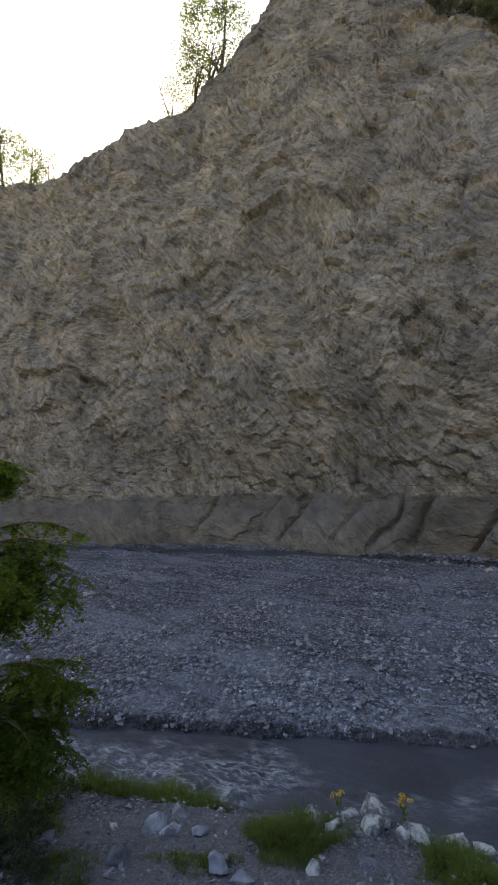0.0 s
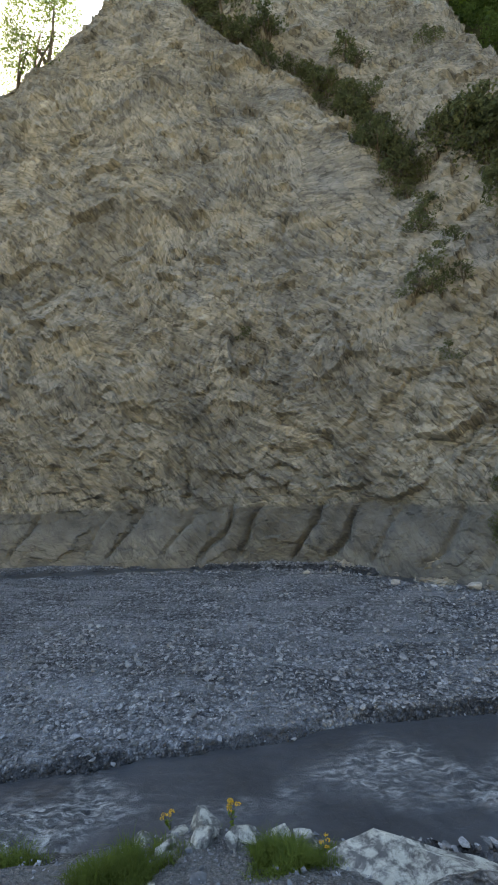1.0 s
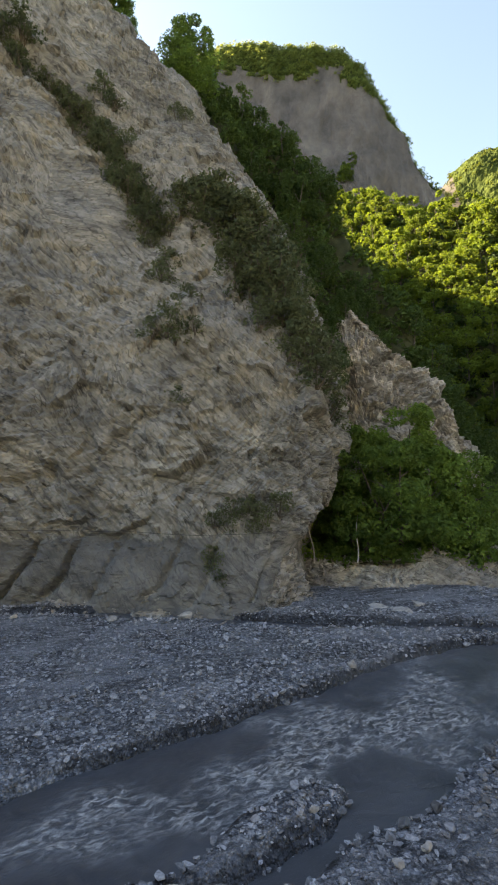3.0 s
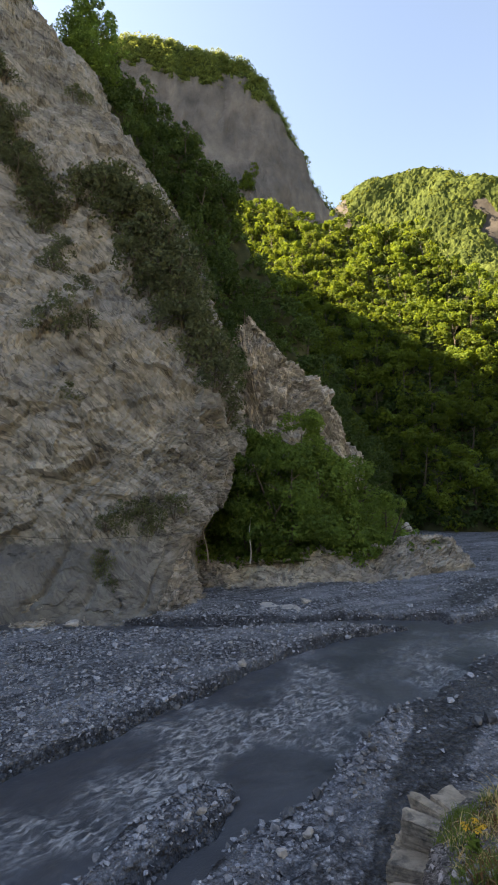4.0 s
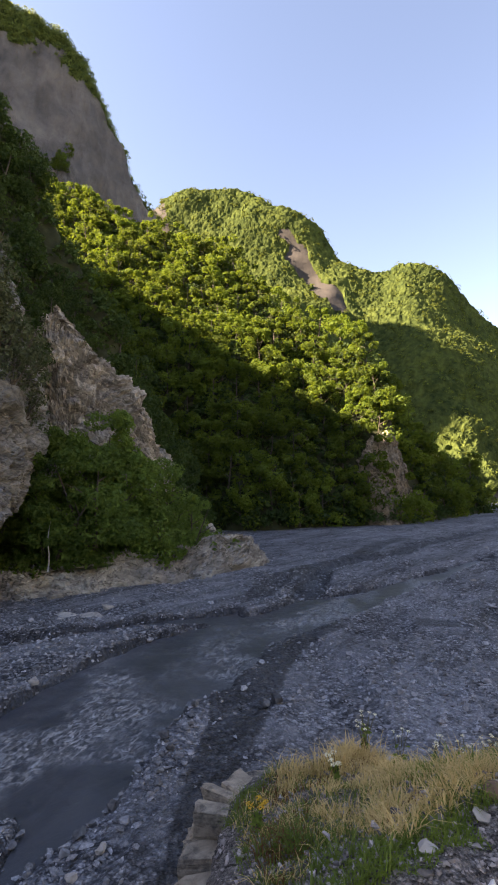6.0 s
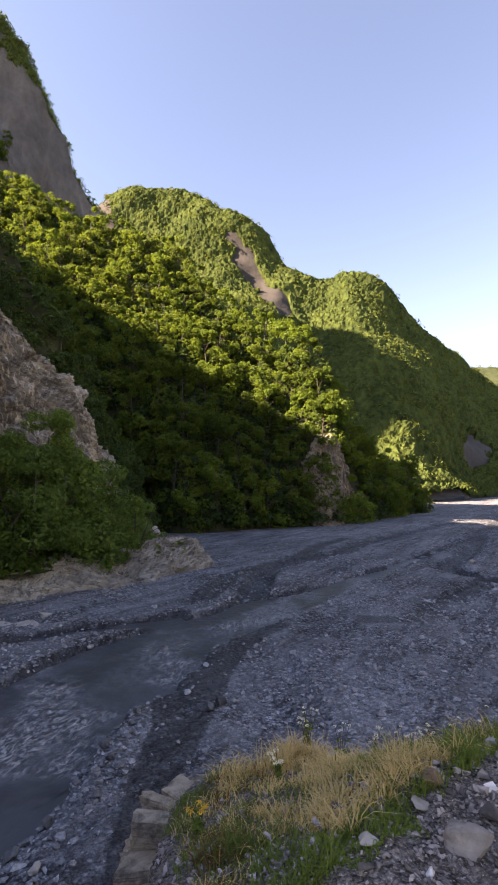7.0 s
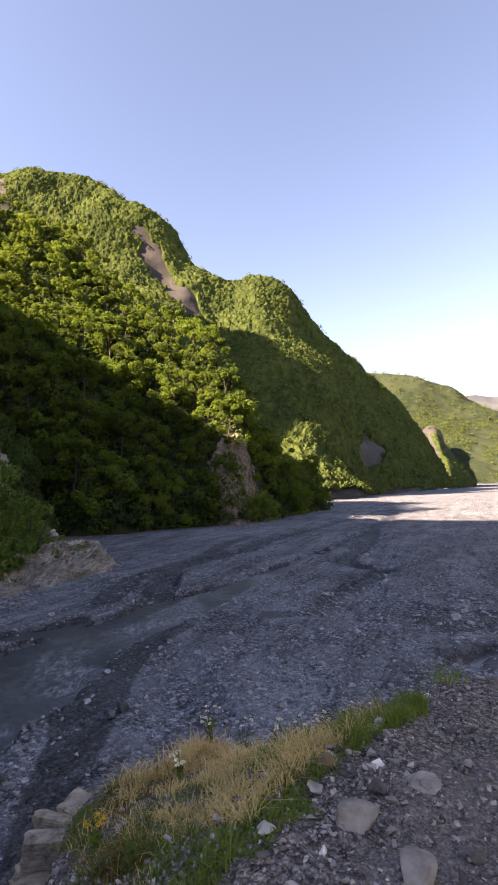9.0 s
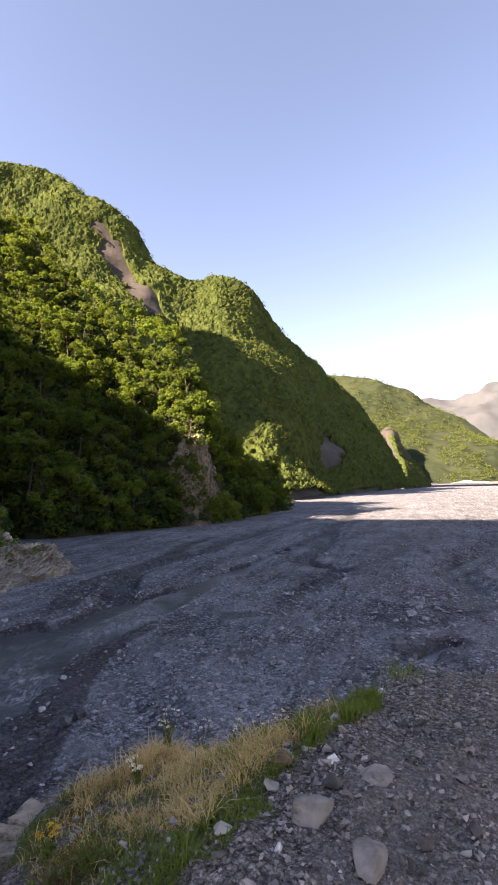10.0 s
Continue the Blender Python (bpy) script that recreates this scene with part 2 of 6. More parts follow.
def gravel_material(name, dark, light, tint, big=7.0, river=False):
    """Gravel: pebbles at two sizes, silt patches, and stones of several shades; along a river the wet parts are dark,
    and the shade of cut banks is painted in with them.
    """
    m = material(name, 0.95)
    n = Net(m)
    flat = n.place()
    w = n.warp(flat, 2.0, 0.12)
    big_d, big_c = n.voronoi(w, big), n.voronoi(w, big, "F1", "Color")
    small_d, small_c = n.voronoi(w, big * 2.7), n.voronoi(w, big * 2.7, "F1", "Color")
    silt = n.noise(flat, 0.3, 7, 0.65, 0.6)
    patch = n.noise(flat, 0.09, 5, 0.6)
    bw, bs = n.node("RGBToBW"), n.node("RGBToBW")
    n.link(big_c, bw.inputs[0])
    n.link(small_c, bs.inputs[0])
    stone = n.ramp(n.math("ADD", n.math("MULTIPLY", bw.outputs[0], 0.5), n.math("MULTIPLY", bs.outputs[0], 0.5)),
                   [(0.2, dark), (0.55, tint), (0.82, light)])
    gap = n.ramp(n.math("MINIMUM", big_d, n.math("ADD", small_d, 0.12)), [(0.34, (1.0,) * 3), (0.6, (0.3,) * 3)])
    stone = n.mix(0.75, stone, gap, "MULTIPLY")
    silty = n.mix(0.55, tint, n.ramp(n.noise(flat, big * 5, 5, 0.7), [(0.36, dark), (0.68, light)]))
    col = n.mix(n.ramp(silt, [(0.46, (0, 0, 0)), (0.6, (0.75,) * 3)]), stone, silty)
    col = n.mix(0.6, col, n.ramp(patch, [(0.34, (0.7,) * 3), (0.66, (1.15,) * 3)]), "MULTIPLY")
    h = n.math("ADD", n.math("MULTIPLY", n.math("SUBTRACT", 0.5, big_d), 1.0), n.math("MULTIPLY", n.math("SUBTRACT", 0.5, small_d), 0.45))
    if river:
        flow = n.warp(n.along(-35, (0.07, 0.5, 1)), 0.8, 0.6)
        col = n.mix(0.55, col, n.ramp(n.noise(flow, 1.0, 6, 0.62), [(0.36, (0.5,) * 3), (0.6, (1.2,) * 3)]), "MULTIPLY")
        rill = n.math("SUBTRACT", 1.0, n.math("ABSOLUTE", n.math("SUBTRACT", n.math("MULTIPLY", n.noise(flow, 1.1, 6, 0.62), 2.0), 1.0)))
        col = n.mix(0.6, col, n.ramp(rill, [(0.92, (1.0,) * 3), (0.985, (0.4,) * 3)]), "MULTIPLY")
        wet = n.node("Attribute")
        wet.attribute_name = "wet"
        ragged = n.math("ADD", wet.outputs["Fac"], n.math("MULTIPLY", n.math("SUBTRACT", n.noise(flat, 0.9, 9, 0.74), 0.5), 2.1))
        wet_and_shade = n.ramp(ragged, [(0.36, (0, 0, 0)), (0.66, (0.85,) * 3)])
        col = n.mix(wet_and_shade, col, (0.24, 0.25, 0.27), "MULTIPLY")
        n.link(n.ramp(wet_and_shade, [(0.0, (0.95,) * 3), (1.0, (0.5,) * 3)]), n.bsdf.inputs["Roughness"])
    n.colour(col)
    n.bump(h, 1.0, 1.2 / big)
    return m


def leaf_material(name, dark, light, through_light, spread=0.35, trans=0.35):
    """Leaves: two greens varied tree by tree and clump by clump, with light shining through."""
    m = material(name, 0.65)
    m.node_tree.nodes["Principled BSDF"].inputs["Specular IOR Level"].default_value = 0.12
    n = Net(m)
    info, geo = n.node("ObjectInfo"), n.node("NewGeometry")
    flat = n.place()
    mixf = n.math("ADD", n.math("MULTIPLY", info.outputs["Random"], spread), n.math("MULTIPLY", geo.outputs["Random Per Island"], 0.3))
    mixf = n.math("ADD", mixf, n.math("MULTIPLY", n.noise(flat, 0.7, 2), 0.45))
    col = n.ramp(mixf, [(0.2, dark), (0.85, light)])
    n.colour(col)
    tr = n.node("BsdfTranslucent")
    n.link(n.mix(0.55, col, through_light), tr.inputs["Color"])
    mx = n.node("MixShader", Fac=trans)
    out = n.t.nodes["Material Output"]
    n.link(n.bsdf.outputs[0], mx.inputs[1])
    n.link(tr.outputs[0], mx.inputs[2])
    n.link(mx.outputs[0], out.inputs["Surface"])
    return m


def plain_material(name, a, b, scale=4.0, rough=0.85, bump=0.3, depth=0.05, detail=5, per_object=0.0):
    m = material(name, rough)
    n = Net(m)
    flat = n.place()
    f = n.noise(flat, scale, detail, 0.62)
    col = n.ramp(n.math("ADD", n.math("MULTIPLY", f, 0.7), n.math("MULTIPLY", n.noise(flat, scale * 0.17, 3), 0.3)), [(0.32, a), (0.66, b)])
    if per_object:
        info = n.node("ObjectInfo")
        geo = n.node("NewGeometry")
        k = n.math("FRACT", n.math("ADD", info.outputs["Random"], geo.outputs["Random Per Island"]))
        col = n.mix(1.0, col, n.ramp(k, [(0.0, (1 - per_object,) * 3), (1.0, (1 + per_object,) * 3)]), "MULTIPLY")
    n.colour(col)
    n.bump(f, bump, depth)
    return m


ROCK = rock_material("bedded_limestone", (0.278, 0.271, 0.252), (0.17, 0.167, 0.157), (0.066, 0.066, 0.064), tide=True)
ROCK_PALE = rock_material("pale_bedded_limestone", (0.46, 0.43, 0.385), (0.3, 0.277, 0.245), (0.095, 0.086, 0.077), along=-60, dip=-55, size=0.95)
ROCK_LEDGE = rock_material("ledge_limestone", (0.42, 0.402, 0.37), (0.27, 0.257, 0.235), (0.1, 0.095, 0.087), along=-40, dip=12, size=0.85)
ROCK_NOSE = rock_material("tan_limestone", (0.3, 0.25, 0.195), (0.185, 0.155, 0.122), (0.065, 0.055, 0.045), along=-80, dip=-60, size=1.6)
ROCK_FAR = material("grey_rock_face", 0.95)
fn = Net(ROCK_FAR)
ff = fn.warp(fn.place(), 0.03, 12.0)
fs = fn.warp(fn.place((0.12, 0.12, 0.06)), 0.8, 0.9)
fstreak, fpatch = fn.noise(fs, 1.0, 8, 0.68), fn.noise(ff, 0.035, 8, 0.65)
fn.colour(fn.mix(0.85, fn.ramp(fstreak, [(0.25, (0.07, 0.067, 0.067)), (0.52, (0.108, 0.102, 0.099)), (0.78, (0.155, 0.146, 0.138))]), fn.ramp(fpatch, [(0.36, (0.55, 0.55, 0.56)), (0.62, (1.25, 1.2, 1.12))]), "MULTIPLY"))
fn.bump(fstreak, 0.9, 5.0)
GRAVEL = gravel_material("river_gravel", (0.066, 0.072, 0.085), (0.5, 0.525, 0.575), (0.21, 0.224, 0.256), 6.0, True)
ROAD_GRAVEL = gravel_material("road_gravel", (0.045, 0.04, 0.039), (0.42, 0.38, 0.36), (0.235, 0.212, 0.2), 46.0)
BANK_GRAVEL = gravel_material("bank_gravel", (0.055, 0.055, 0.057), (0.38, 0.38, 0.38), (0.165, 0.168, 0.175), 18.0)
FAR_FLOOR = plain_material("wooded_hillside", (0.01, 0.019, 0.008), (0.066, 0.086, 0.023), 0.26, 0.95, 0.8, 1.5, 7)
# kept dark: the shade of the slides' turned-away face is in the colour
BARE_SLIDE = plain_material("bare_slide", (0.026, 0.024, 0.023), (0.055, 0.049, 0.044), 0.12, 0.95, 0.5, 1.5, 7)
FOREST_FLOOR = plain_material("forest_floor", (0.012, 0.016, 0.006), (0.045, 0.05, 0.02), 0.8, 0.95, 0.5, 0.3)
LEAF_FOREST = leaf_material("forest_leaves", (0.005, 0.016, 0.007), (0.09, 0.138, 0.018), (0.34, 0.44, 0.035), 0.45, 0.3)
# darker copy of the forest leaves: the slope's shade is in its colour
LEAF_SHADE = leaf_material("shade_toned_leaves", (0.008, 0.021, 0.009), (0.06, 0.098, 0.028), (0.2, 0.3, 0.04), 0.35, 0.22)
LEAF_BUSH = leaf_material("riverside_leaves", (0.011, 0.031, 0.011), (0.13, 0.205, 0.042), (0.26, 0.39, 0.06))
LEAF_FAR = leaf_material("distant_leaves", (0.027, 0.045, 0.014), (0.095, 0.12, 0.028), (0.28, 0.3, 0.04), 0.35, 0.2)
FAR_FLOOR.node_tree.nodes["Principled BSDF"].inputs["Specular IOR Level"].default_value = 0.02
LEAF_FAR.node_tree.nodes["Principled BSDF"].inputs["Roughness"].default_value = 0.95
LEAF_FAR.node_tree.nodes["Principled BSDF"].inputs["Specular IOR Level"].default_value = 0.03
BARK = plain_material("bark", (0.035, 0.029, 0.023), (0.12, 0.1, 0.08), 9.0, 0.9, 0.6, 0.03)

# ---- river bed ----
# channels: the line of the water, half its width, its depth
MAIN = [(-60, 28, -61, 23), (-30, 19, -31, 14.5), (-12, 15.6, -13.5, 11.5), (-4.5, 12.9, -5.6, 9.2), (-0.4, 11.9, -1.2, 8.3), (4.9, 10.95, 3.6, 7.3), (8.5, 10.3, 6.9, 6.45),
        (11.4, 9.6, 8.9, 6.25), (14.5, 8.8, 10.6, 5.75), (16.3, 8.4, 12.0, 4.5), (18.4, 7.85, 13.6, 3.45), (20.6, 7.2, 15.9, 2.85), (23, 5.8, 17.2, 1.95), (25.3, 3.6, 19.8, 1.5), (27, 2, 22.6, 0.35),
        (29.3, 0.4, 25.6, -1.9), (31.2, -1.6, 28.4, -4.2), (33.7, -4.6, 31.8, -6.4), (39.6, -9.8, 38.4, -11.2), (48, -16.4, 47.4, -17.2), (58, -24.5, 57.8, -24.8), (80, -38, 79, -40), (120, -62, 119, -64), (240, -130, 239, -133), (500, -330, 498, -334)]
SIDE = [(5.2, 6.6, 5.2, 5.7), (6.6, 5.9, 6.8, 4.9), (7.6, 5.45, 8.2, 4.4), (8.5, 5.4, 9.2, 4.33), (9.3, 5.12, 10.3, 4.12), (10.4, 5.08, 11.3, 3.88), (11.2, 5.2, 12.4, 3.65), (12.6, 5.0, 13.4, 3.7)]
WET = [(8.2, 1.7, 8.6, 1.3), (9.3, 1.8, 10, 1.3), (10.6, 1.9, 10.9, 1.3), (12, 2.05, 12, 1.2), (13.2, 2.05, 13.7, 0.95), (14.8, 2.0, 15.3, 0.6), (16.4, 2.2, 17.2, 0.3), (19.4, 1.45, 19.5, 0.0), (22.3, 0.2, 22, -0.8), (25.2, -2.0, 24.4, -2.6)]
FOOT = [(-26, 44.5), (-13.5, 39.6), (2.0, 33.6), (9.6, 29.2), (15.2, 23.8), (17.7, 20.0), (19.0, 16.7), (20.3, 13.6), (21.6, 11.4), (22.6, 9.8), (24.5, 7.2), (25.6, 5.0), (27, 2.6)]
FAR_A = [(29, -0.7), (36, -1.5), (44, -3.8), (50.6, -10.1), (58.6, -14), (75, -26), (100, -44)]
FAR_B = [(30, -12), (36.8, -18.4), (41.7, -17), (52, -24), (70, -34)]
FAR_C = [(24, -22), (31, -24), (36, -30), (48, -44), (90, -75)]
POOL = [(17.3, -12.0), (17.9, -12.8), (18.3, -13.5), (18.6, -14.4)]


def banks(line, half):
    """The two banks of a channel of even width along a line."""
    line = np.array(line, float)
    t = np.gradient(line, axis=0)
    side = np.c_[-t[:, 1], t[:, 0]] / np.linalg.norm(t, axis=1, keepdims=True) * half
    return [tuple(q) for q in np.c_[line + side, line - side]]


CHANNELS = [(banks(POOL, 0.3), 0.25), (MAIN, 0.5), (SIDE, 0.3), (banks(FOOT, 0.7), 0.3),
            (banks(FAR_A, 0.8), 0.25), (banks(FAR_B, 0.9), 0.22), (banks(FAR_C, 1.2), 0.25)]
WATER_Z = -0.17


def edge_dist(x, y, pairs):
    """How far each point lies outside the banks of a channel (below zero: within)."""
    pairs = catmull(np.array(pairs, float), 2 * len(pairs) - 1, 0)
    ring = np.concatenate([pairs[:, :2], pairs[::-1, 2:]])
    x, y = np.asarray(x, float), np.asarray(y, float)
    out = np.full(x.shape, 50.0)
    lo, hi = ring.min(0) - 12, ring.max(0) + 12
    near = (x > lo[0]) & (x < hi[0]) & (y > lo[1]) & (y < hi[1])
    px, py = x[near], y[near]
    inside = np.zeros(px.shape, bool)
    for (ax, ay), (bx, by) in zip(ring, np.roll(ring, -1, 0)):
        if ay != by:
            inside ^= ((ay > py) != (by > py)) & (px < (bx - ax) * (py - ay) / (by - ay) + ax)
    d = dist_to_line(px, py, np.concatenate([ring, ring[:1]]))
    out[near] = np.where(inside, -d, d)
    return out


def bed_height(x, y):
    p = np.stack([x, y, np.zeros_like(x)], -1)
    near = np.exp(-np.hypot(x - 15, y) / 60)
    z = 0.10 * fbm(p / 9.0, 3) + 0.05 * near * fbm(p / 1.6, 3) + 0.06
    # low terraces cut by old floods
    old = fbm(p / np.array([14.0, 6.0, 1.0]) + 40, 3)
    z = z + (0.14 * smooth01((old - 0.1) / 0.05) + 0.12 * smooth01((old + 0.2) / 0.05)) * near
    wob = 0.28 * fbm(p / 2.2 + 9, 3)
    for pairs, deep in CHANNELS:
        e = edge_dist(x, y, pairs)
        e = e + wob * np.where(e < 3, 1, 0) - 0.001 * np.hypot(x, y)
        z = np.where(e < 0.2, np.minimum(z, z * 0.5 + 0.05), z) - (deep + 0.16) * smooth01((0.13 - e) / 0.3) + 0.08 * np.exp(-((e - 0.7) / 0.5) ** 2) * near
    return z


def stretched(lo, hi, fine_lo, fine_hi, step, grow=1.09):
    inner = np.arange(fine_lo, fine_hi, step)
    out, s, v = [], step, fine_hi
    while v < hi:
        out.append(v)
        s *= grow
        v += s
    out.append(hi)
    left, s, v = [], step, fine_lo
    while v > lo:
        s *= grow
        v -= s
        left.append(max(v, lo))
    return np.r_[left[::-1], inner, out]


gx, gy = stretched(-3500, 4000, -4, 34, 0.2, 1.05), stretched(-3500, 3500, -14, 17, 0.2, 1.05)
X, Y = np.meshgrid(gx, gy)
bed_me = grid_mesh("river_bed", np.stack([X, Y, bed_height(X, Y)], -1))
SLOUGH = [(31, 2.0), (37, 0.4), (43, -2.8), (49, -6.5), (57, -9.0), (66, -14)]
BRAID = [(25.4, -6.3), (25.2, -8.8), (29.5, -11.8), (33, -15.2), (37.6, -20.4), (40, -25), (47, -31)]
RILL = [(21.6, -13.6), (22, -16), (22.4, -18.6), (24, -23)]
# wet gravel, plus the shade of the cut banks painted along the channels
wet_and_shade = np.zeros(X.shape)
for pairs, reach in [(MAIN, 0.45), (SIDE, 0.3), (banks(FOOT, 0.7), 0.9), (WET, 0.35), (banks(POOL, 0.5), 1.2), (banks(FAR_A, 0.7), 1.1), (banks(FAR_B, 0.6), 1.0), (banks(FAR_C, 0.5), 1.0), (banks(SLOUGH, 0.6), 1.0), (banks(BRAID, 0.4), 0.7), (banks(RILL, 0.7), 1.1)]:
    wet_and_shade = np.maximum(wet_and_shade, smooth01((reach - edge_dist(X, Y, pairs)) / (1.2 * reach)))
bed_me.attributes.new("wet", "FLOAT", "POINT").data.foreach_set("value", wet_and_shade.astype(np.float32).ravel())
put("river_bed", bed_me, GRAVEL, label="wide grey gravel river bed with braided channels", category="river bed", kind="structure")

# ---- water ----
def strip(pairs, n, beyond=0.0):
    """A strip of n rows between two banks, a little wider than they are apart."""
    pairs = catmull(np.array(pairs, float), n, 0)
    left, right = pairs[:, :2], pairs[:, 2:]
    wide = np.linalg.norm(left - right, axis=1)[:, None]
    s = np.linspace(0, 1, int(np.clip(wide.max() / 0.11, 7, 50)))[None, :, None]
    out = (left - right) / wide * beyond
    return (left + out)[:, None] * (1 - s) + (right - out)[:, None] * s


def stream(name, pairs, n, rough_water, label):
    xy = strip(pairs, n, 0.4)
    p = np.concatenate([xy, np.zeros(xy.shape[:2] + (1,))], -1)
    across = np.abs(np.linspace(-1, 1, xy.shape[1]))[None] * np.ones(xy.shape[:2])
    # riffles: broken water down the middle of the current
    riffle = smooth01(1.25 - across * 1.6 + 0.9 * fbm(p / 1.7 + 4, 3)) * smooth01(0.9 + 1.1 * fbm(p / np.array([3.4, 2.2, 1]), 3)) * np.exp(-np.clip(xy[..., 0] - 16, 0, None) / 40)
    p[..., 2] = WATER_Z + rough_water * (0.3 + 0.9 * riffle) * (0.5 * fbm(p * 1.4, 3) + 0.6 * ridged(p * np.array([2.4, 3.6, 1]), 3) - 0.2)
    me = grid_mesh(name, p)
    me.attributes.new("riffle", "FLOAT", "POINT").data.foreach_set("value", (riffle * (rough_water > 0.02)).astype(np.float32).ravel())
    return put(name, me, WATER, label=label, category="stream", kind="structure")


WATER = material("silty_water", 0.12)
wnet = Net(WATER)
wflat = wnet.place()
wflow = wnet.along(-22, (1.3, 2.6, 1))
wwarp = wnet.warp(wnet.warp(wflow, 0.7, 1.0), 2.5, 0.35)
chop = wnet.noise(wwarp, 2.6, 9, 0.68)
foam = wnet.math("SUBTRACT", 1.0, wnet.math("ABSOLUTE", wnet.math("SUBTRACT", wnet.math("MULTIPLY", wnet.noise(wwarp, 1.7, 8, 0.66), 2.0), 1.0)))
calm = wnet.node("Attribute")
calm.attribute_name = "riffle"
calm = calm.outputs["Fac"]
foam_f = wnet.math("MULTIPLY", wnet.math("MULTIPLY", wnet.ramp(foam, [(0.83, (0, 0, 0)), (1.0, (1.0,) * 3)]), wnet.ramp(chop, [(0.42, (0.04,) * 3), (0.66, (1.0,) * 3)])), calm)
wnet.colour(wnet.mix(foam_f, wnet.ramp(wnet.noise(wflat, 0.5, 5), [(0.3, (0.034, 0.038, 0.046)), (0.7, (0.062, 0.068, 0.08))]), (0.62, 0.63, 0.64)))
wnet.bsdf.inputs["Specular IOR Level"].default_value = 0.5
wnet.link(wnet.ramp(foam_f, [(0, (0.34,) * 3), (1, (0.7,) * 3)]), wnet.bsdf.inputs["Roughness"])
wnet.bump(wnet.math("MULTIPLY", chop, wnet.math("ADD", calm, 0.12)), 0.7, 0.16)
wnet.bump(wnet.noise(wwarp, 9, 3), 0.2, 0.02)
stream("main_stream", MAIN[:21], 900, 0.06, "fast silty grey stream with pale foam on riffles")
stream("side_channel", SIDE, 160, 0.01, "shallow still side channel of silty water")
stream("puddle", banks(POOL, 0.4), 40, 0.004, "small puddle among the stones, mirroring the sky")
stream("foot_channel", banks(FOOT, 0.8), 300, 0.01, "narrow dark channel along the cliff foot")
# ---- cliff ----
def blocks(p, size):
    """For each place the number (0 to 1) of the rock block that it belongs to, with ragged bounds."""
    w = p / size + 0.35 * np.stack([fbm(p / size * 1.7 + 3, 2), fbm(p / size * 1.7 + 23, 2), fbm(p / size * 1.7 + 43, 2)], -1)
    c = np.floor(w).astype(np.int64)
    best, num = np.full(p.shape[:-1], 1e9), np.zeros(p.shape[:-1])
    for i in (-1, 0, 1):
        for j in (-1, 0, 1):
            for k in (-1, 0, 1):
                q = c + np.array([i, j, k])
                jit = np.stack([lattice(q[..., 0], q[..., 1], q[..., 2] + s) for s in (0, 101, 202)], -1) * 0.5 + 0.5
                d = ((q + jit - w) ** 2).sum(-1)
                near = d < best
                best = np.where(near, d, best)
                num = np.where(near, lattice(q[..., 0] + 7, q[..., 1], q[..., 2]) * 0.5 + 0.5, num)
    return num


def ledges(p, bearing, dip, period, size):
    """Relief of broken beds on a face: saw-toothed steps that dip another way in each block."""
    b = radians(bearing)
    s, z = p[..., 0] * math.cos(b) + p[..., 1] * math.sin(b), p[..., 2]
    num = 0.5 + 0.5 * fbm(p / size + 17, 2)
    a = radians(dip)
    across = -s * np.sin(a) + z * np.cos(a) + 0.22 * size * fbm(p / (size * 0.8) + 5, 2) + 0.3 * period * fbm(p / (1.4 * period), 3)
    along = s * np.cos(a) + z * np.sin(a)
    per = period * (0.7 + 0.8 * num)
    q = across / per
    saw = q - np.floor(q)
    strength = 0.55 + 0.6 * vnoise(np.stack([np.floor(q) * 3.7, along / (per * 4), num * 40], -1))
    return (saw - 0.5) * np.clip(strength, 0, 1.2)


def facets(p, size, tilt):
    """Relief of flat broken faces: each block's face is a plane that leans its own way."""
    w = p / size + 0.12 * np.stack([fbm(p / size * 2 + 3, 2), fbm(p / size * 2 + 23, 2), fbm(p / size * 2 + 43, 2)], -1)
    c = np.floor(w).astype(np.int64)
    best, h = np.full(p.shape[:-1], 1e9), np.zeros(p.shape[:-1])
    for i in (-1, 0, 1):
        for j in (-1, 0, 1):
            for k in (-1, 0, 1):
                q = c + np.array([i, j, k])
                rnd = [lattice(q[..., 0], q[..., 1], q[..., 2] + s) for s in (0, 101, 202, 303, 404, 505, 606)]
                off = w - q - (np.stack(rnd[:3], -1) * 0.5 + 0.5)
                d = (off ** 2).sum(-1)
                near = d < best
                best = np.where(near, d, best)
                h = np.where(near, (off * np.stack(rnd[3:6], -1)).sum(-1) * tilt + 0.25 * tilt * rnd[6], h)
    return h * size


def plates(p, bearing, dip, long, thick, size):
    """Relief of broken plates: each stands proud by its own amount."""
    b = radians(bearing)
    s, d, z = p[..., 0] * math.cos(b) + p[..., 1] * math.sin(b), -p[..., 0] * math.sin(b) + p[..., 1] * math.cos(b), p[..., 2]
    a = radians(dip)
    w = 0.3 * fbm(p / (long * 1.2), 3)
    across = -s * np.sin(a) + z * np.cos(a) + 0.22 * size * fbm(p / (size * 0.8) + 5, 2)
    return blocks(np.stack([(s * np.cos(a) + z * np.sin(a)) / long + w, d / long, across / thick + w], -1), 1.0) - 0.5


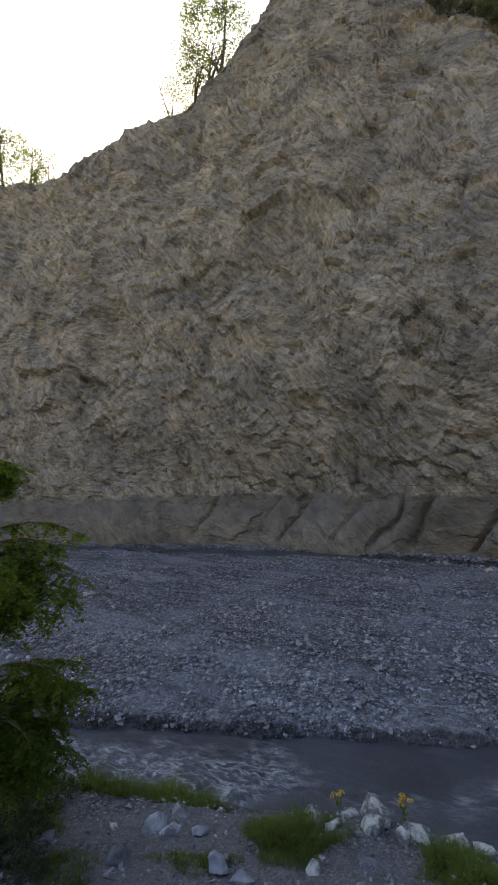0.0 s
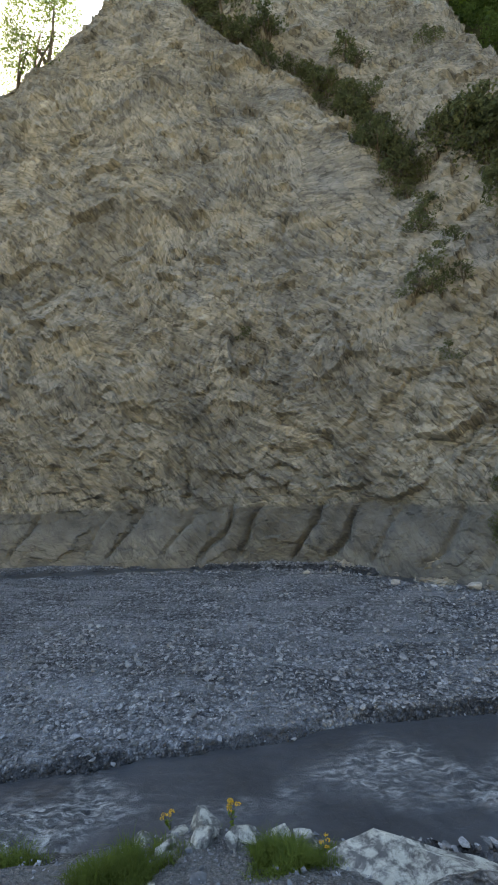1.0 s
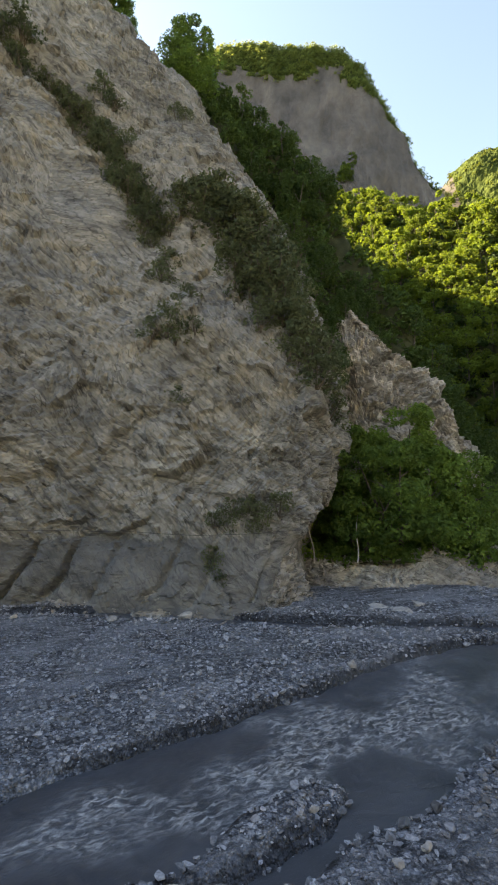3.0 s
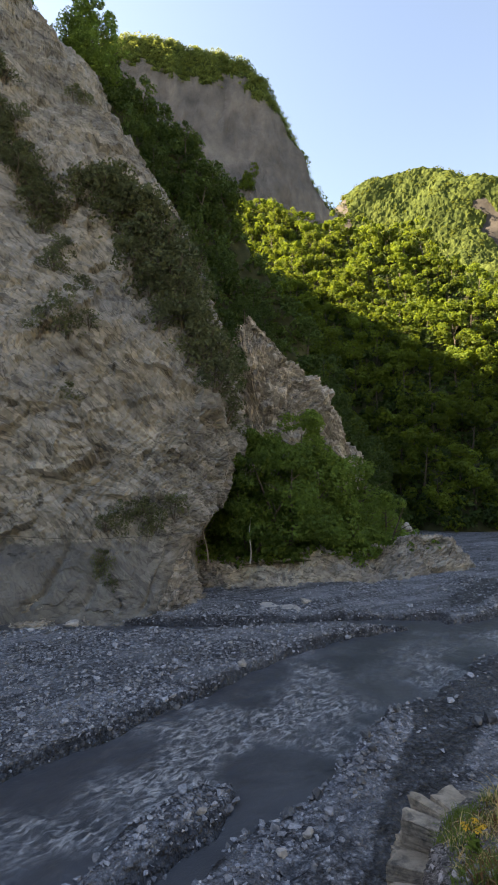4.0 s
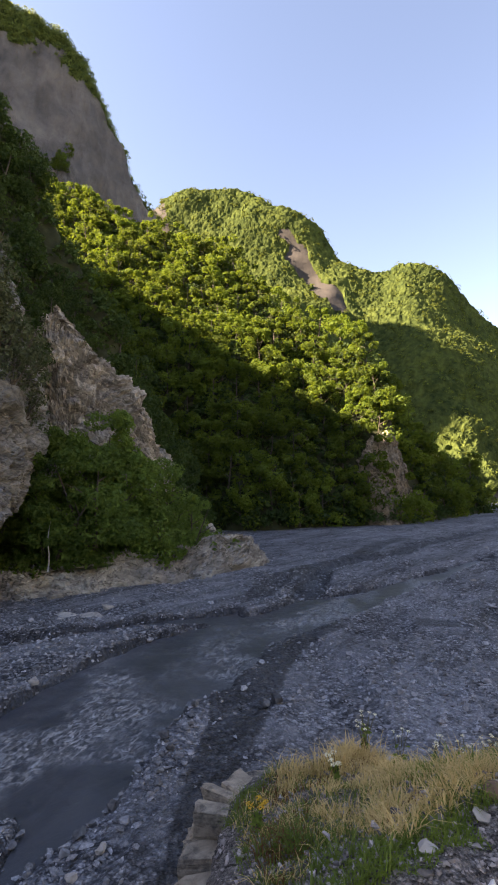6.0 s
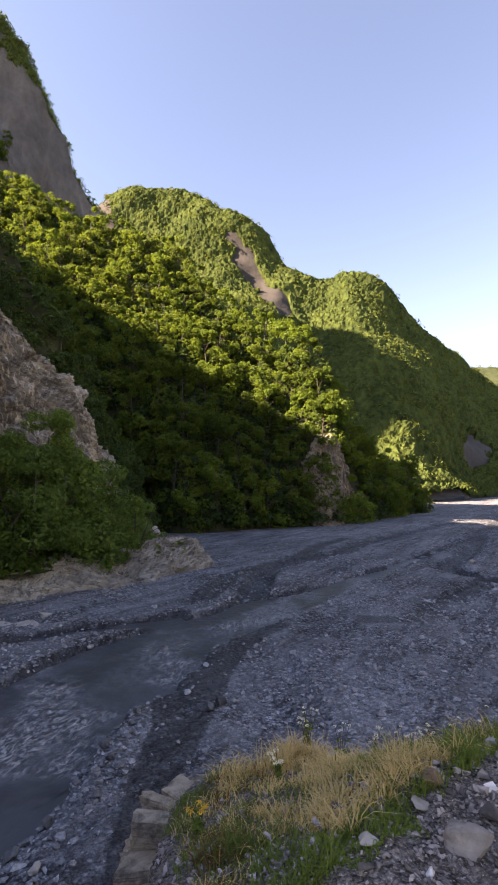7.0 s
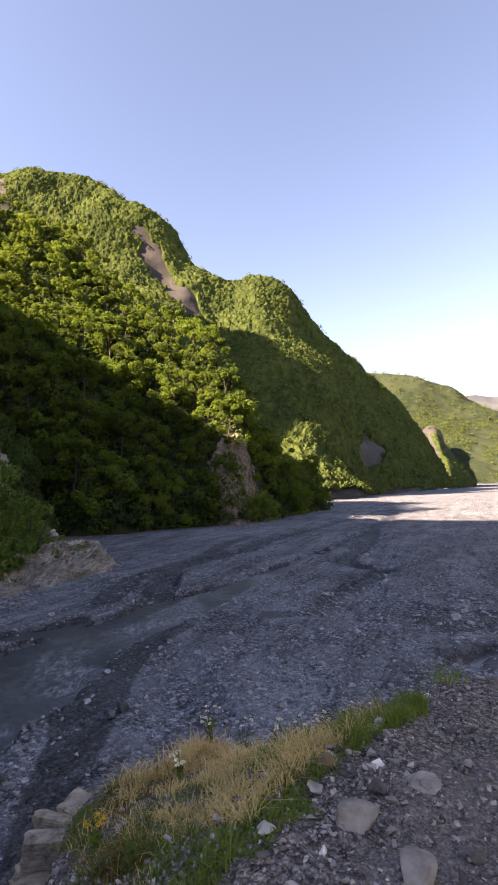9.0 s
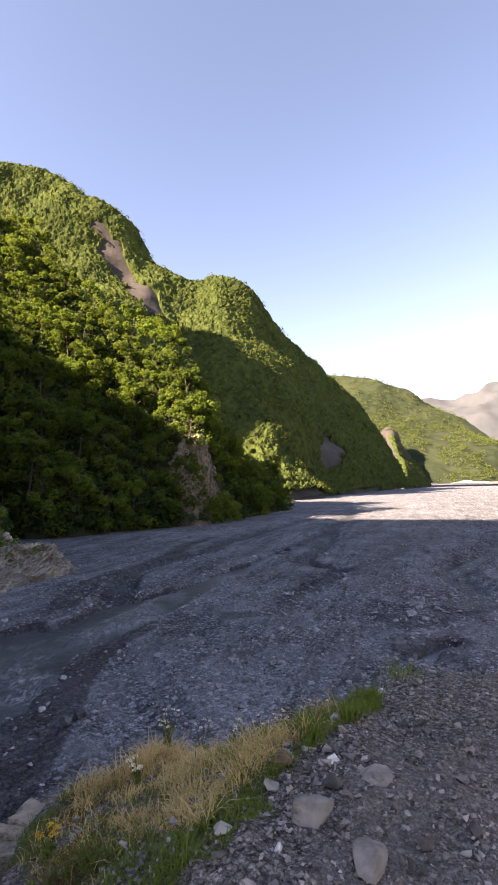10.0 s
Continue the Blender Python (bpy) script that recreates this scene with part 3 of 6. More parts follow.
# columns: foot x, y; top x, y, z
cliff_cols = [
    (-35.3, 45.3, -52.5, 67.3, 46.8), (-22.2, 44.1, -32.2, 63.7, 43.4), (-13.7, 40.7, -19.7, 58.2, 41.5),
    (-4.9, 37.7, -8.3, 54.9, 44.5), (2.3, 34.3, 2.7, 51.5, 52.9), (9.1, 29.7, 12.1, 50.2, 62.1), (13.1, 26.7, 19.8, 50.0, 67.7),
    (17.6, 20.3, 29.8, 48.4, 65.7), (19.6, 16.2, 33.4, 44.9, 60.4), (21.4, 15.0, 35.4, 42.0, 56.6), (26.4, 16.4, 42.7, 44.9, 58.7), (36.8, 20.6, 54.4, 51.6, 61.2)]
FR = (0, 0.055, 0.13, 0.24, 0.42, 0.6, 0.8, 1.0)
net = columns(cliff_cols, FR, 0.12)
# the corner leans out over its foot and the beds at the foot stand proud
for r, (out_x, out_y) in enumerate([(0, 0), (0.5, -0.2), (3.0, -2.1), (3.5, -3.1), (4.3, -4.0), (4.2, -4.0), (2.0, -1.9), (0, 0), (0, 0)]):
    for c, wgt in ((8, 0.35), (9, 1.0), (10, 1.0)):
        net[r, c, 0] += out_x * wgt
        net[r, c, 1] += out_y * wgt
net[1, :9] -= np.array([0.0, 0.35, 0.0])
P = catmull(catmull(net, 420, 0), 540, 1)
cn = grid_normals(P)
if cn[200, 300, 1] > 0:
    cn = -cn
zz = P[..., 2]
up = smooth01((zz - 2.8) / 2.0)
rough = smooth01(0.5 + 1.1 * fbm(P / 6.5 + 60, 3))
rel = 1.2 * fbm(P / 13.0, 3) + 0.22 * ridged(P / np.array([5.0, 5.0, 8.0]) + 3, 3) * (0.15 + 0.85 * up)
rel += (0.05 + 0.1 * up * (0.3 + 0.7 * rough)) * ledges(P, -33.5, -38, 1.3, 13.0) + (0.04 + 0.2 * up) * ledges(P + 40, -33.5, -38, 0.62, 13.0) + (0.05 + 0.22 * up * (0.3 + 0.7 * rough)) * plates(P, -33.5, -38, 3.2, 0.7, 13.0) + (0.02 + 0.1 * up * (0.3 + 0.7 * rough)) * plates(P + 30, -33.5, -38, 1.2, 0.3, 13.0)
rel += (0.25 + 0.75 * up) * (0.28 * facets(P * np.array([1, 1, 1.25]), 4.5, 0.5) + 0.34 * facets(P * np.array([1, 1, 1.6]), 1.9, 0.5) + 0.16 * facets(P * np.array([1, 1, 1.8]), 0.75, 0.45)) + (0.04 + 0.08 * up) * fbm(P / 0.8, 3)
# smooth leaning ribs with clefts between them at the foot
rib = P[..., 0] * 0.83 - P[..., 1] * 0.55 - P[..., 2] * 0.6 + 0.6 * fbm(P / 3.5, 3)
CLEFTS = [(-30.5, 0.10), (-25.0, 0.3), (-20.2, 0.2), (-17.9, 0.35), (-13.4, 0.25), (-10.6, 0.45), (-8.9, 0.4), (-5.3, 0.55), (-3.2, 0.6), (-0.8, 0.25), (2.6, 0.3), (4.4, 0.25), (7.6, 0.2)]
for at, depth in CLEFTS:
    rel -= (1 - up) * depth * np.exp(-((rib - at) / 0.2) ** 2) * smooth01((zz - 0.1) / 0.8)
    rel += (1 - up) * 0.4 * depth * np.exp(-((rib - at - 0.8) / 0.6) ** 2)
# the overgrown gully that cuts the face from its top down to the right
GULLY = [(8.6, 50.9, 59.8), (13.1, 48.8, 55.8), (15.9, 44.5, 48.9), (22.0, 40.8, 43.6), (24.7, 36.9, 37.6), (25.5, 32.9, 31.8), (25.8, 30.1, 26.5)]
gd = np.full(zz.shape, 1e9)
for a, b in zip(GULLY[:-1], GULLY[1:]):
    a, b = np.array(a), np.array(b)
    t = np.clip(((P - a) @ (b - a)) / ((b - a) @ (b - a)), 0, 1)
    gd = np.minimum(gd, np.linalg.norm(P - a - t[..., None] * (b - a), axis=-1))
rel -= 2.6 * np.exp(-(gd / 1.6) ** 2)
# a bare bedding plane beside the gully: smoother, with long joints that run down to the right
SLAB_AT, SLAB_WIDE, SLAB_HIGH = (20.8, 32.4, 28.2), 2.9, 4.6
along_face = (P[..., 0] - SLAB_AT[0]) * math.cos(radians(-33.5)) + (P[..., 1] - SLAB_AT[1]) * math.sin(radians(-33.5))
up_face = P[..., 2] - SLAB_AT[2]
run, rise = along_face * 0.55 - up_face * 0.83, along_face * 0.83 + up_face * 0.55
bare = smooth01(1.6 - np.hypot(run / SLAB_HIGH, rise / SLAB_WIDE) + 0.3 * fbm(P / 3.0 + 2, 3))
joint = rise / 0.85 + 0.35 * fbm(P / np.array([2.5, 2.5, 2.5]) + 8, 3)
teeth = joint - np.floor(joint)
calmer = 1.2 * fbm(P / 13.0, 3) + 0.3 * (teeth - 0.5) * (0.4 + 0.6 * smooth01(0.5 + fbm(P / 2.0 + 30, 2))) + 0.04 * fbm(P / 0.8, 3)
rel = rel * (1 - 0.85 * bare) + (calmer - 2.6 * np.exp(-(gd / 1.6) ** 2)) * 0.85 * bare
cliff_grid = P + cn * rel[..., None]
put("cliff", grid_mesh("cliff", cliff_grid, False), ROCK, label="tall grey-brown cliff of thin folded rock beds in shade", category="cliff", kind="structure")


def massif(name, cols, fractions, rows_n, cols_n, material_, rough_by, label, category, lean=0.0, seed=0.0, smooth=True):
    net = columns(cols, fractions, lean)
    g = catmull(catmull(net, rows_n, 0), cols_n, 1)
    nrm = grid_normals(g)
    if np.median(nrm[..., 2]) < 0:
        nrm = -nrm
    g = g + nrm * rough_by(g + seed)[..., None]
    put(name, grid_mesh(name, g, smooth), material_, label=label, category=category, kind="structure")
    return g, grid_normals(g) * (1 if np.median(grid_normals(g)[..., 2]) > 0 else -1)


HFR = (0, 0.12, 0.3, 0.5, 0.75, 1.0)
spur_cols = [(29.6, 24.0, 46.4, 52.4, 62.4), (32.3, 20.2, 49.4, 46.8, 59.8), (37.0, 18.2, 54.0, 41.4, 55.4), (40.6, 15.0, 57.0, 33.5, 46.4),
             (44.6, 12.6, 56.4, 26.2, 34.3), (49.0, 11.6, 56.2, 21.7, 26.2), (54.2, 11.0, 57.6, 17.8, 15.7), (65.4, 11.0, 70.4, 23.6, 18.4), (82.6, 17.0, 90.0, 39.4, 31.1)]
spur, spur_n = massif("wooded_spur", spur_cols, HFR, 130, 150, FOREST_FLOOR,
                      lambda g: 1.2 * fbm(g / 9.0, 4), "steep spur of earth and rock under dense trees", "slope")

hill_cols = [(93.2, 48.8, 153.8, 103.0, 113.5), (83.1, 29.6, 148.8, 71.9, 100.4), (77.7, 16.0, 143.1, 45.9, 83.1), (76.3, 4.9, 136.5, 22.6, 69.3), (83.3, -4.8, 122.4, 3.8, 49.2),
             (87.5, -13.5, 108.0, -9.9, 36.7), (88.7, -17.9, 99.2, -16.4, 30.2), (96.9, -22.7, 110.2, -22.8, 19.5), (111.0, -32.1, 120.2, -32.5, 9.7), (126.7, -45.4, 133.8, -46.4, 8.2), (141.4, -51.8, 159.1, -45.9, 15.3)]
hill, hill_n = massif("forest_hill", hill_cols, HFR, 120, 160, FOREST_FLOOR,
                      lambda g: 2.0 * fbm(g / 22.0, 4), "steep hill covered with broadleaf forest, its top in sun", "hill")

mount_cols = [(120.7, 177.8, 185.1, 236.0, 245.3), (141.0, 155.6, 205.5, 197.5, 270.6), (154.3, 138.1, 216.5, 174.5, 269.6), (167.1, 120.6, 227.5, 149.3, 259.5), (177.0, 105.6, 234.8, 129.5, 251.4),
              (187.4, 90.7, 240.3, 114.5, 236.3), (199.3, 75.9, 243.8, 101.9, 208.5), (212.7, 64.5, 248.2, 90.7, 183.4), (229.4, 52.4, 255.3, 82.4, 165.2), (266.3, 46.4, 279.2, 79.5, 154.5)]
mount, mount_n = massif("rock_mountain", mount_cols, HFR, 150, 180, ROCK_FAR,
                        lambda g: 2.4 * fbm(g / 40.0, 5) + 1.7 * ridged(g / np.array([11, 11, 60.0]), 3), "bare grey rock mountain with wooded crest", "mountain", lean=-0.1)

back_cols = [(325.4, 56.9, 409.9, 131.0, 253.0), (300.3, 10.0, 414.6, 95.2, 260.1), (275.1, -14.8, 416.9, 54.4, 263.1), (253.5, -31.5, 400.4, -0.4, 223.0), (236.0, -46.2, 392.5, -48.6, 171.1), (212.7, -65.4, 388.6, -97.2, 170.8),
             (223.0, -90.4, 408.2, -136.9, 150.6), (271.2, -129.6, 436.2, -176.5, 128.3), (366.0, -207.3, 501.2, -251.2, 114.5), (473.3, -300.5, 524.4, -312.8, 56.9), (535.2, -361.1, 542.3, -363.2, 4.4), (728.6, -529.5, 763.7, -477.4, 101.3)]
back, back_n = massif("far_hill", back_cols, HFR, 110, 150, BARE_SLIDE,
                      lambda g: 6.0 * fbm(g / 70.0, 4) + 4.0 * ridged(g / 60.0 + 7, 2), "long wooded hillside with bare slides down the valley", "hill")


def canopy(name, g, nrm, rows_n, cols_n, keep, crown_size, rise, material_, label):
    """A closed roof of tree crowns: domes of uneven size over a slope, missing where keep is low."""
    g2, n2 = catmull(catmull(g, rows_n, 0, True), cols_n, 1, True), catmull(catmull(nrm, rows_n, 0, True), cols_n, 1, True)
    k2 = catmull(catmull(keep, rows_n, 0, True), cols_n, 1, True)
    w = g2 / crown_size
    c = np.floor(w).astype(np.int64)
    best = np.full(w.shape[:-1], 1e9)
    for i in (-1, 0, 1):
        for j in (-1, 0, 1):
            for k in (-1, 0, 1):
                q = c + np.array([i, j, k])
                jit = np.stack([lattice(q[..., 0], q[..., 1], q[..., 2] + s) for s in (0, 101, 202)], -1) * 0.5 + 0.5
                best = np.minimum(best, ((q + jit - w) ** 2).sum(-1))
    dome = np.sqrt(np.clip(1.0 - 0.9 * best, 0, 1))
    h = rise * (dome - 0.25 + 0.25 * fbm(g2 / (crown_size * 0.35), 3)) * smooth01(k2 * 2.2) - 2.0 * rise * (1 - smooth01(k2 * 3))
    up_dir = n2 * 0.5 + np.array([0, 0, 0.6])
    put(name, grid_mesh(name, g2 + up_dir * h[..., None], False), material_, label=label, category="woodland", kind="stuff")


rr, cc = np.linspace(0, 1, back.shape[0])[:, None], np.linspace(0, 1, back.shape[1])[None, :]
slide = np.ones(back.shape[:2])
# the bare slides: place along and up the hill, half length and height
for c0, r0, wide, high in [(0.276, 0.69, 0.034, 0.055), (0.304, 0.65, 0.036, 0.055), (0.655, 0.3, 0.022, 0.1)]:
    d = ((cc - c0 - 0.25 * (r0 - rr) * wide / high) / wide) ** 2 + ((rr - r0) / high) ** 2 + 0.8 * fbm(back / 14.0, 4)
    slide = np.minimum(slide, smooth01((d - 0.7) / 0.5))
canopy("far_canopy", back[2:-14, 6:147], back_n[2:-14, 6:147], 250, 440, slide[2:-14, 6:147], 6.5, 4.6, FAR_FLOOR, "closed canopy of green woods on the far hillside")

dist_cols = [(856.4, -278.6, 1284.4, -417.6, 269.1), (782.9, -332.6, 1243.1, -527.9, 293.7), (733.3, -390.1, 1176.6, -599.7, 287.3), (696.5, -452.5, 1120.6, -660.2, 264.1), (679.3, -512.0, 1084.5, -718.0, 235.9),
             (664.6, -577.8, 1041.4, -779.2, 203.3), (662.2, -639.5, 996.3, -836.1, 161.7), (669.6, -743.6, 943.4, -895.3, 93.0), (739.2, -946.1, 1004.1, -1115.2, 59.1)]
GRASS_FAR = plain_material("distant_meadow", (0.015, 0.024, 0.013), (0.04, 0.048, 0.026), 0.035, 0.95, 0.6, 6.0, 10)
GRASS_FAR.node_tree.nodes["Principled BSDF"].inputs["Specular IOR Level"].default_value = 0.03
distant, distant_n = massif("distant_hill", dist_cols, HFR, 70, 100, GRASS_FAR,
                            lambda g: 14.0 * fbm(g / 160.0, 5), "distant green hillside in sun", "hill")

peak_cols = [(2318.4, -937.0, 2967.4, -1199.2, 393), (2143.3, -1188.2, 2799.2, -1551.8, 432), (1966.4, -1377.0, 2580.8, -1807.2, 440), (1865.6, -1510.8, 2448.5, -1982.8, 459), (1741.3, -1652.5, 2285.4, -2168.8, 464), (1543.1, -1839.0, 2057.4, -2451.8, 516), (1272.3, -2035.8, 1696.2, -2714.2, 442)]
# the blue-grey tint puts the distance haze into the base colour
PEAK = plain_material("haze_tinted_mountain", (0.03, 0.037, 0.047), (0.06, 0.066, 0.072), 0.006, 0.95, 0.3, 8.0, 8)
massif("distant_mountain", peak_cols, HFR, 60, 90, PEAK, lambda g: 40.0 * fbm(g / 450.0, 5) + 70.0 * ridged(g / 500.0 + 2, 3), "hazy bare mountain at the end of the valley", "mountain")

# bare rock at the end of the spur, on the hill's nose and along the river
def outcrop(name, cols, rows_n, cols_n, material_, bearing, dip, period, rough_by, label):
    net = columns(cols, (0, 0.15, 0.35, 0.6, 0.85, 1.0), -0.15)
    g = catmull(catmull(net, rows_n, 0), cols_n, 1)
    nrm = grid_normals(g)
    if np.median(nrm[..., 2]) < 0:
        nrm = -nrm
    h = rough_by * (1.2 * fbm(g / (period * 9), 3) + 0.9 * ledges(g, bearing, dip, period, period * 9) + 0.45 * ledges(g + 9, bearing, dip, period * 0.45, period * 5) + 0.3 * fbm(g / period, 3))
    g = g + nrm * h[..., None]
    put(name, grid_mesh(name, g, False), material_, label=label, category="rock", kind="structure")
    return g


rock_end = outcrop("rock_spur", [(35.1, 19.6, 40.5, 24.1, 16.7), (35.2, 17.3, 40.5, 22.2, 20.3), (36.1, 15.4, 41.3, 20.8, 23.0), (38.5, 13.4, 42.5, 18.3, 19.5), (40.6, 11.8, 44.5, 16.0, 16.3), (43.4, 11.1, 46.2, 14.1, 12.2), (49.2, 10.8, 52.4, 14.4, 9.5)],
                   140, 160, ROCK_PALE, -60, -58, 0.55, 0.9, "pale steep rock face with upright beds at the end of the spur")
nose = outcrop("rock_nose", [(86.5, -9.5, 92.8, -11.8, 8.3), (85.6, -12.4, 93.0, -13.6, 13.2), (85.3, -14.6, 94.2, -15.6, 15.3), (86.3, -17.3, 95.4, -17.9, 15.5), (89.8, -19.9, 98.0, -19.9, 10.5), (99.3, -25.5, 103.5, -25.4, 4.5), (113.3, -34.9, 117.4, -35.3, 3.3), (126.4, -46.1, 130.5, -46.7, 1.9)],
        90, 130, ROCK_NOSE, -80, -60, 1.6, 1.2, "pale rock nose where the forest hill meets the river bed")
ledge = outcrop("rock_ledge", [(25.6, 19.5, 30.0, 21.5, 2.2), (26.8, 16.8, 31.0, 17.5, 1.9), (28.6, 12.6, 32.0, 14.6, 1.8), (31.0, 9.4, 34.0, 12.0, 1.7), (35.2, 6.2, 38.0, 9.2, 1.8), (39.6, 3.4, 41.4, 6.0, 3.0), (43.3, 1.3, 44.2, 3.6, 2.4), (45.4, 2.2, 45.8, 4.6, 1.6), (50, 6.0, 47.5, 9.0, 3.0)],
                90, 240, ROCK_LEDGE, -40, 25, 0.32, 0.5, "pale ledge of dipping rock beds beside the gravel")
outcrop("foot_rock", [(13.8, 25.45, 15.3, 26.65, 0.5), (15.6, 23.45, 16.9, 24.65, 0.9), (17.2, 20.65, 18.9, 21.85, 1.3), (18.4, 17.85, 20.5, 19.25, 1.9), (19.6, 15.45, 22.1, 17.25, 2.5), (21.2, 14.05, 23.3, 16.45, 2.9), (23.2, 14.15, 24.3, 16.65, 2.6), (25.2, 15.45, 25.5, 17.65, 1.8)],
        70, 190, ROCK_LEDGE, -45, 12, 0.36, 0.55, "pale bedded rock at the foot of the cliff")
# earth bank that rises from the ledge to the spur
terrace_cols = [(29.0, 20.5, 32.5, 24.5, 6.0), (30.0, 17.0, 36.5, 20.5, 6.5), (31.2, 14.2, 39.5, 17.0, 6.5), (33.2, 11.8, 41.5, 14.5, 6.0), (37.2, 9.0, 45.5, 12.0, 5.5), (41.0, 6.2, 49.5, 11.0, 4.5), (44.0, 4.0, 51.5, 10.5, 3.0), (46.5, 6.0, 53.5, 12.0, 2.5)]
UNDERGROWTH = plain_material("undergrowth_soil", (0.03, 0.04, 0.015), (0.12, 0.12, 0.06), 1.6, 0.95, 0.5, 0.15)
net = columns(terrace_cols, (0, 0.35, 0.7, 1.0), 0)
net[0, :, 2] = 1.35
net[-1] = net[-2] + np.array([4.0, 4.0, 0.5])
terrace = catmull(catmull(net, 80, 0), 120, 1)
terrace[..., 2] += 0.2 * fbm(terrace / 2.0, 3)
put("terrace", grid_mesh("terrace", terrace), UNDERGROWTH, label="earthy bank under trees behind the rock ledge", category="bank", kind="structure")

# the mountain behind the cliff, whose ridge keeps the sun off the gorge
ridge_cols = [(-120, 120, -130, 215, 95), (-60, 95, -62, 205, 118), (-20, 95, -17, 202, 150), (-4, 95, -3, 202, 164), (10, 95, 10, 202, 177), (22, 95, 27, 202, 165), (45, 98, 50, 202, 160), (85, 105, 95, 202, 161), (125, 115, 140, 203, 152), (160, 125, 175, 205, 141), (200, 140, 215, 210, 120)]
massif("hidden_mountain", ridge_cols, HFR, 60, 120, FOREST_FLOOR, lambda g: 2.5 * fbm(g / 25.0, 4), "mountain slope rising behind the cliff top", "mountain")

# a higher ridge behind it, whose shadow lies on the far hill
high_cols = [(140, 270, 160, 300, 240), (178, 270, 194, 300, 330), (215, 270, 230, 300, 362), (245, 270, 262, 300, 352), (262, 275, 276, 300, 300), (280, 280, 290, 300, 200)]
massif("hidden_ridge", high_cols, HFR, 40, 60, FOREST_FLOOR, lambda g: 3.0 * fbm(g / 25.0, 4), "high mountain ridge behind the gorge", "mountain")

# the hillside behind the road, which closes the valley
rear_cols = [(-150, -30, -150, -160, 90), (-70, -14, -75, -120, 80), (-30, -10, -32, -100, 75), (-8, -11, -8, -95, 70), (4, -16, 6, -100, 70), (14, -34, 14, -125, 75), (24, -70, 24, -170, 90), (60, -140, 40, -250, 110), (140, -230, 90, -360, 130)]
massif("roadside_hill", rear_cols, HFR, 60, 90, plain_material("dry_hillside", (0.06, 0.07, 0.03), (0.2, 0.17, 0.11), 0.5, 0.95, 0.5, 0.4),
       lambda g: 2.0 * fbm(g / 14.0, 4), "dry grassy hillside behind the road", "hill")

# ---- embankment under the road ----
# columns: road edge, verge edge, foot of the wall or slope, toe
bank_cols = [
    [(-14, 0.7, 5.3), (-13, 4.0, 3.0), (-12, 6.6, 2.2), (-12, 11.6, -0.7)],
    [(-6, 0.7, 5.3), (-5.2, 4.0, 3.0), (-4.8, 6.6, 2.1), (-4.6, 11.2, -0.7)],
    [(-2, 0.7, 5.3), (-1.6, 3.8, 3.0), (-1.6, 6.3, 2.15), (-1.7, 10.8, -0.7)],
    [(0.5, 0.75, 5.3), (0.8, 3.6, 3.0), (1.1, 5.9, 2.2), (1.2, 9.6, -0.7)],
    [(1.6, 1.0, 5.3), (2.3, 3.2, 3.0), (3.1, 5.2, 2.1), (4.0, 6.8, -0.6)],
    [(2.0, 0.75, 5.3), (2.8, 2.6, 2.8), (4.2, 4.3, 1.6), (5.2, 5.2, -0.6)],
    [(2.1, 0.55, 5.25), (2.7, 1.5, 2.9), (3.9, 2.6, 1.2), (4.9, 3.2, -0.6)],
    [(2.1, 0.25, 5.2), (2.45, 0.05, 4.6), (2.9, 0.3, 2.2), (4.4, 1.3, -0.6)],
    [(2.1, -0.35, 5.35), (3.7, 0.03, 4.6), (3.75, 0.1, 1.0), (4.4, 0.5, -0.6)],
    [(2.3, -0.8, 5.43), (4.14, -0.22, 4.58), (4.2, -0.2, 1.0), (4.8, -0.1, -0.6)],
    [(2.6, -1.14, 5.46), (4.34, -0.85, 4.57), (4.4, -0.9, 1.0), (5.3, -0.9, -0.6)],
    [(2.8, -1.5, 5.48), (4.42, -1.55, 4.55), (4.55, -1.65, 1.0), (5.5, -2.0, -0.6)],
    [(3.13, -2.0, 5.46), (4.45, -2.3, 4.6), (4.6, -2.5, 1.0), (5.5, -3.2, -0.6)],
    [(3.55, -2.75, 5.35), (3.85, -3.05, 5.0), (4.4, -3.9, 1.0), (5.0, -4.2, -0.6)],
    [(2.9, -4.6, 5.33), (3.2, -4.8, 5.0), (4.0, -5.4, 1.0), (4.8, -5.8, -0.6)],
    [(0.5, -11, 5.5), (0.9, -11.2, 5.2), (1.8, -11.8, 1.0), (2.6, -12.2, -0.6)],
    [(-4, -24, 5.5), (-3.5, -24, 5.2), (-2, -25, 1.0), (-1, -26, -0.6)]]
bank_net = np.array(bank_cols).transpose(1, 0, 2)
inner = bank_net[0] + np.array([-2.5, -2.0, 0.0]) * np.linspace(1.2, 0.6, len(bank_cols))[:, None]
inner[:, 2] = 5.45
deep = bank_net[0] + np.array([-7.0, -16.0, 0.0])
deep[:, 2] = 5.6
bank_net = np.concatenate([deep[None], inner[None], bank_net])
bank = catmull(catmull(bank_net, 190, 0, True), 280, 1)
bn = grid_normals(bank)
if np.median(bn[..., 2]) < 0:
    bn = -bn
kz = bank[..., 2]
bank = bank + bn * (0.05 * fbm(bank / 0.7, 3) + 0.02 * fbm(bank / 0.12, 2) + 0.12 * fbm(bank / 2.2 + 8, 2) * smooth01((5.2 - kz) / 0.6))[..., None]
bank_me = grid_mesh("embankment", bank)
bank_me.materials.append(ROAD_GRAVEL)
bank_me.materials.append(BANK_GRAVEL)
bank_col = np.tile(np.arange(bank.shape[1] - 1), bank.shape[0] - 1)
bank_me.polygons.foreach_set("material_index", (bank_col < 122).astype(np.int32))
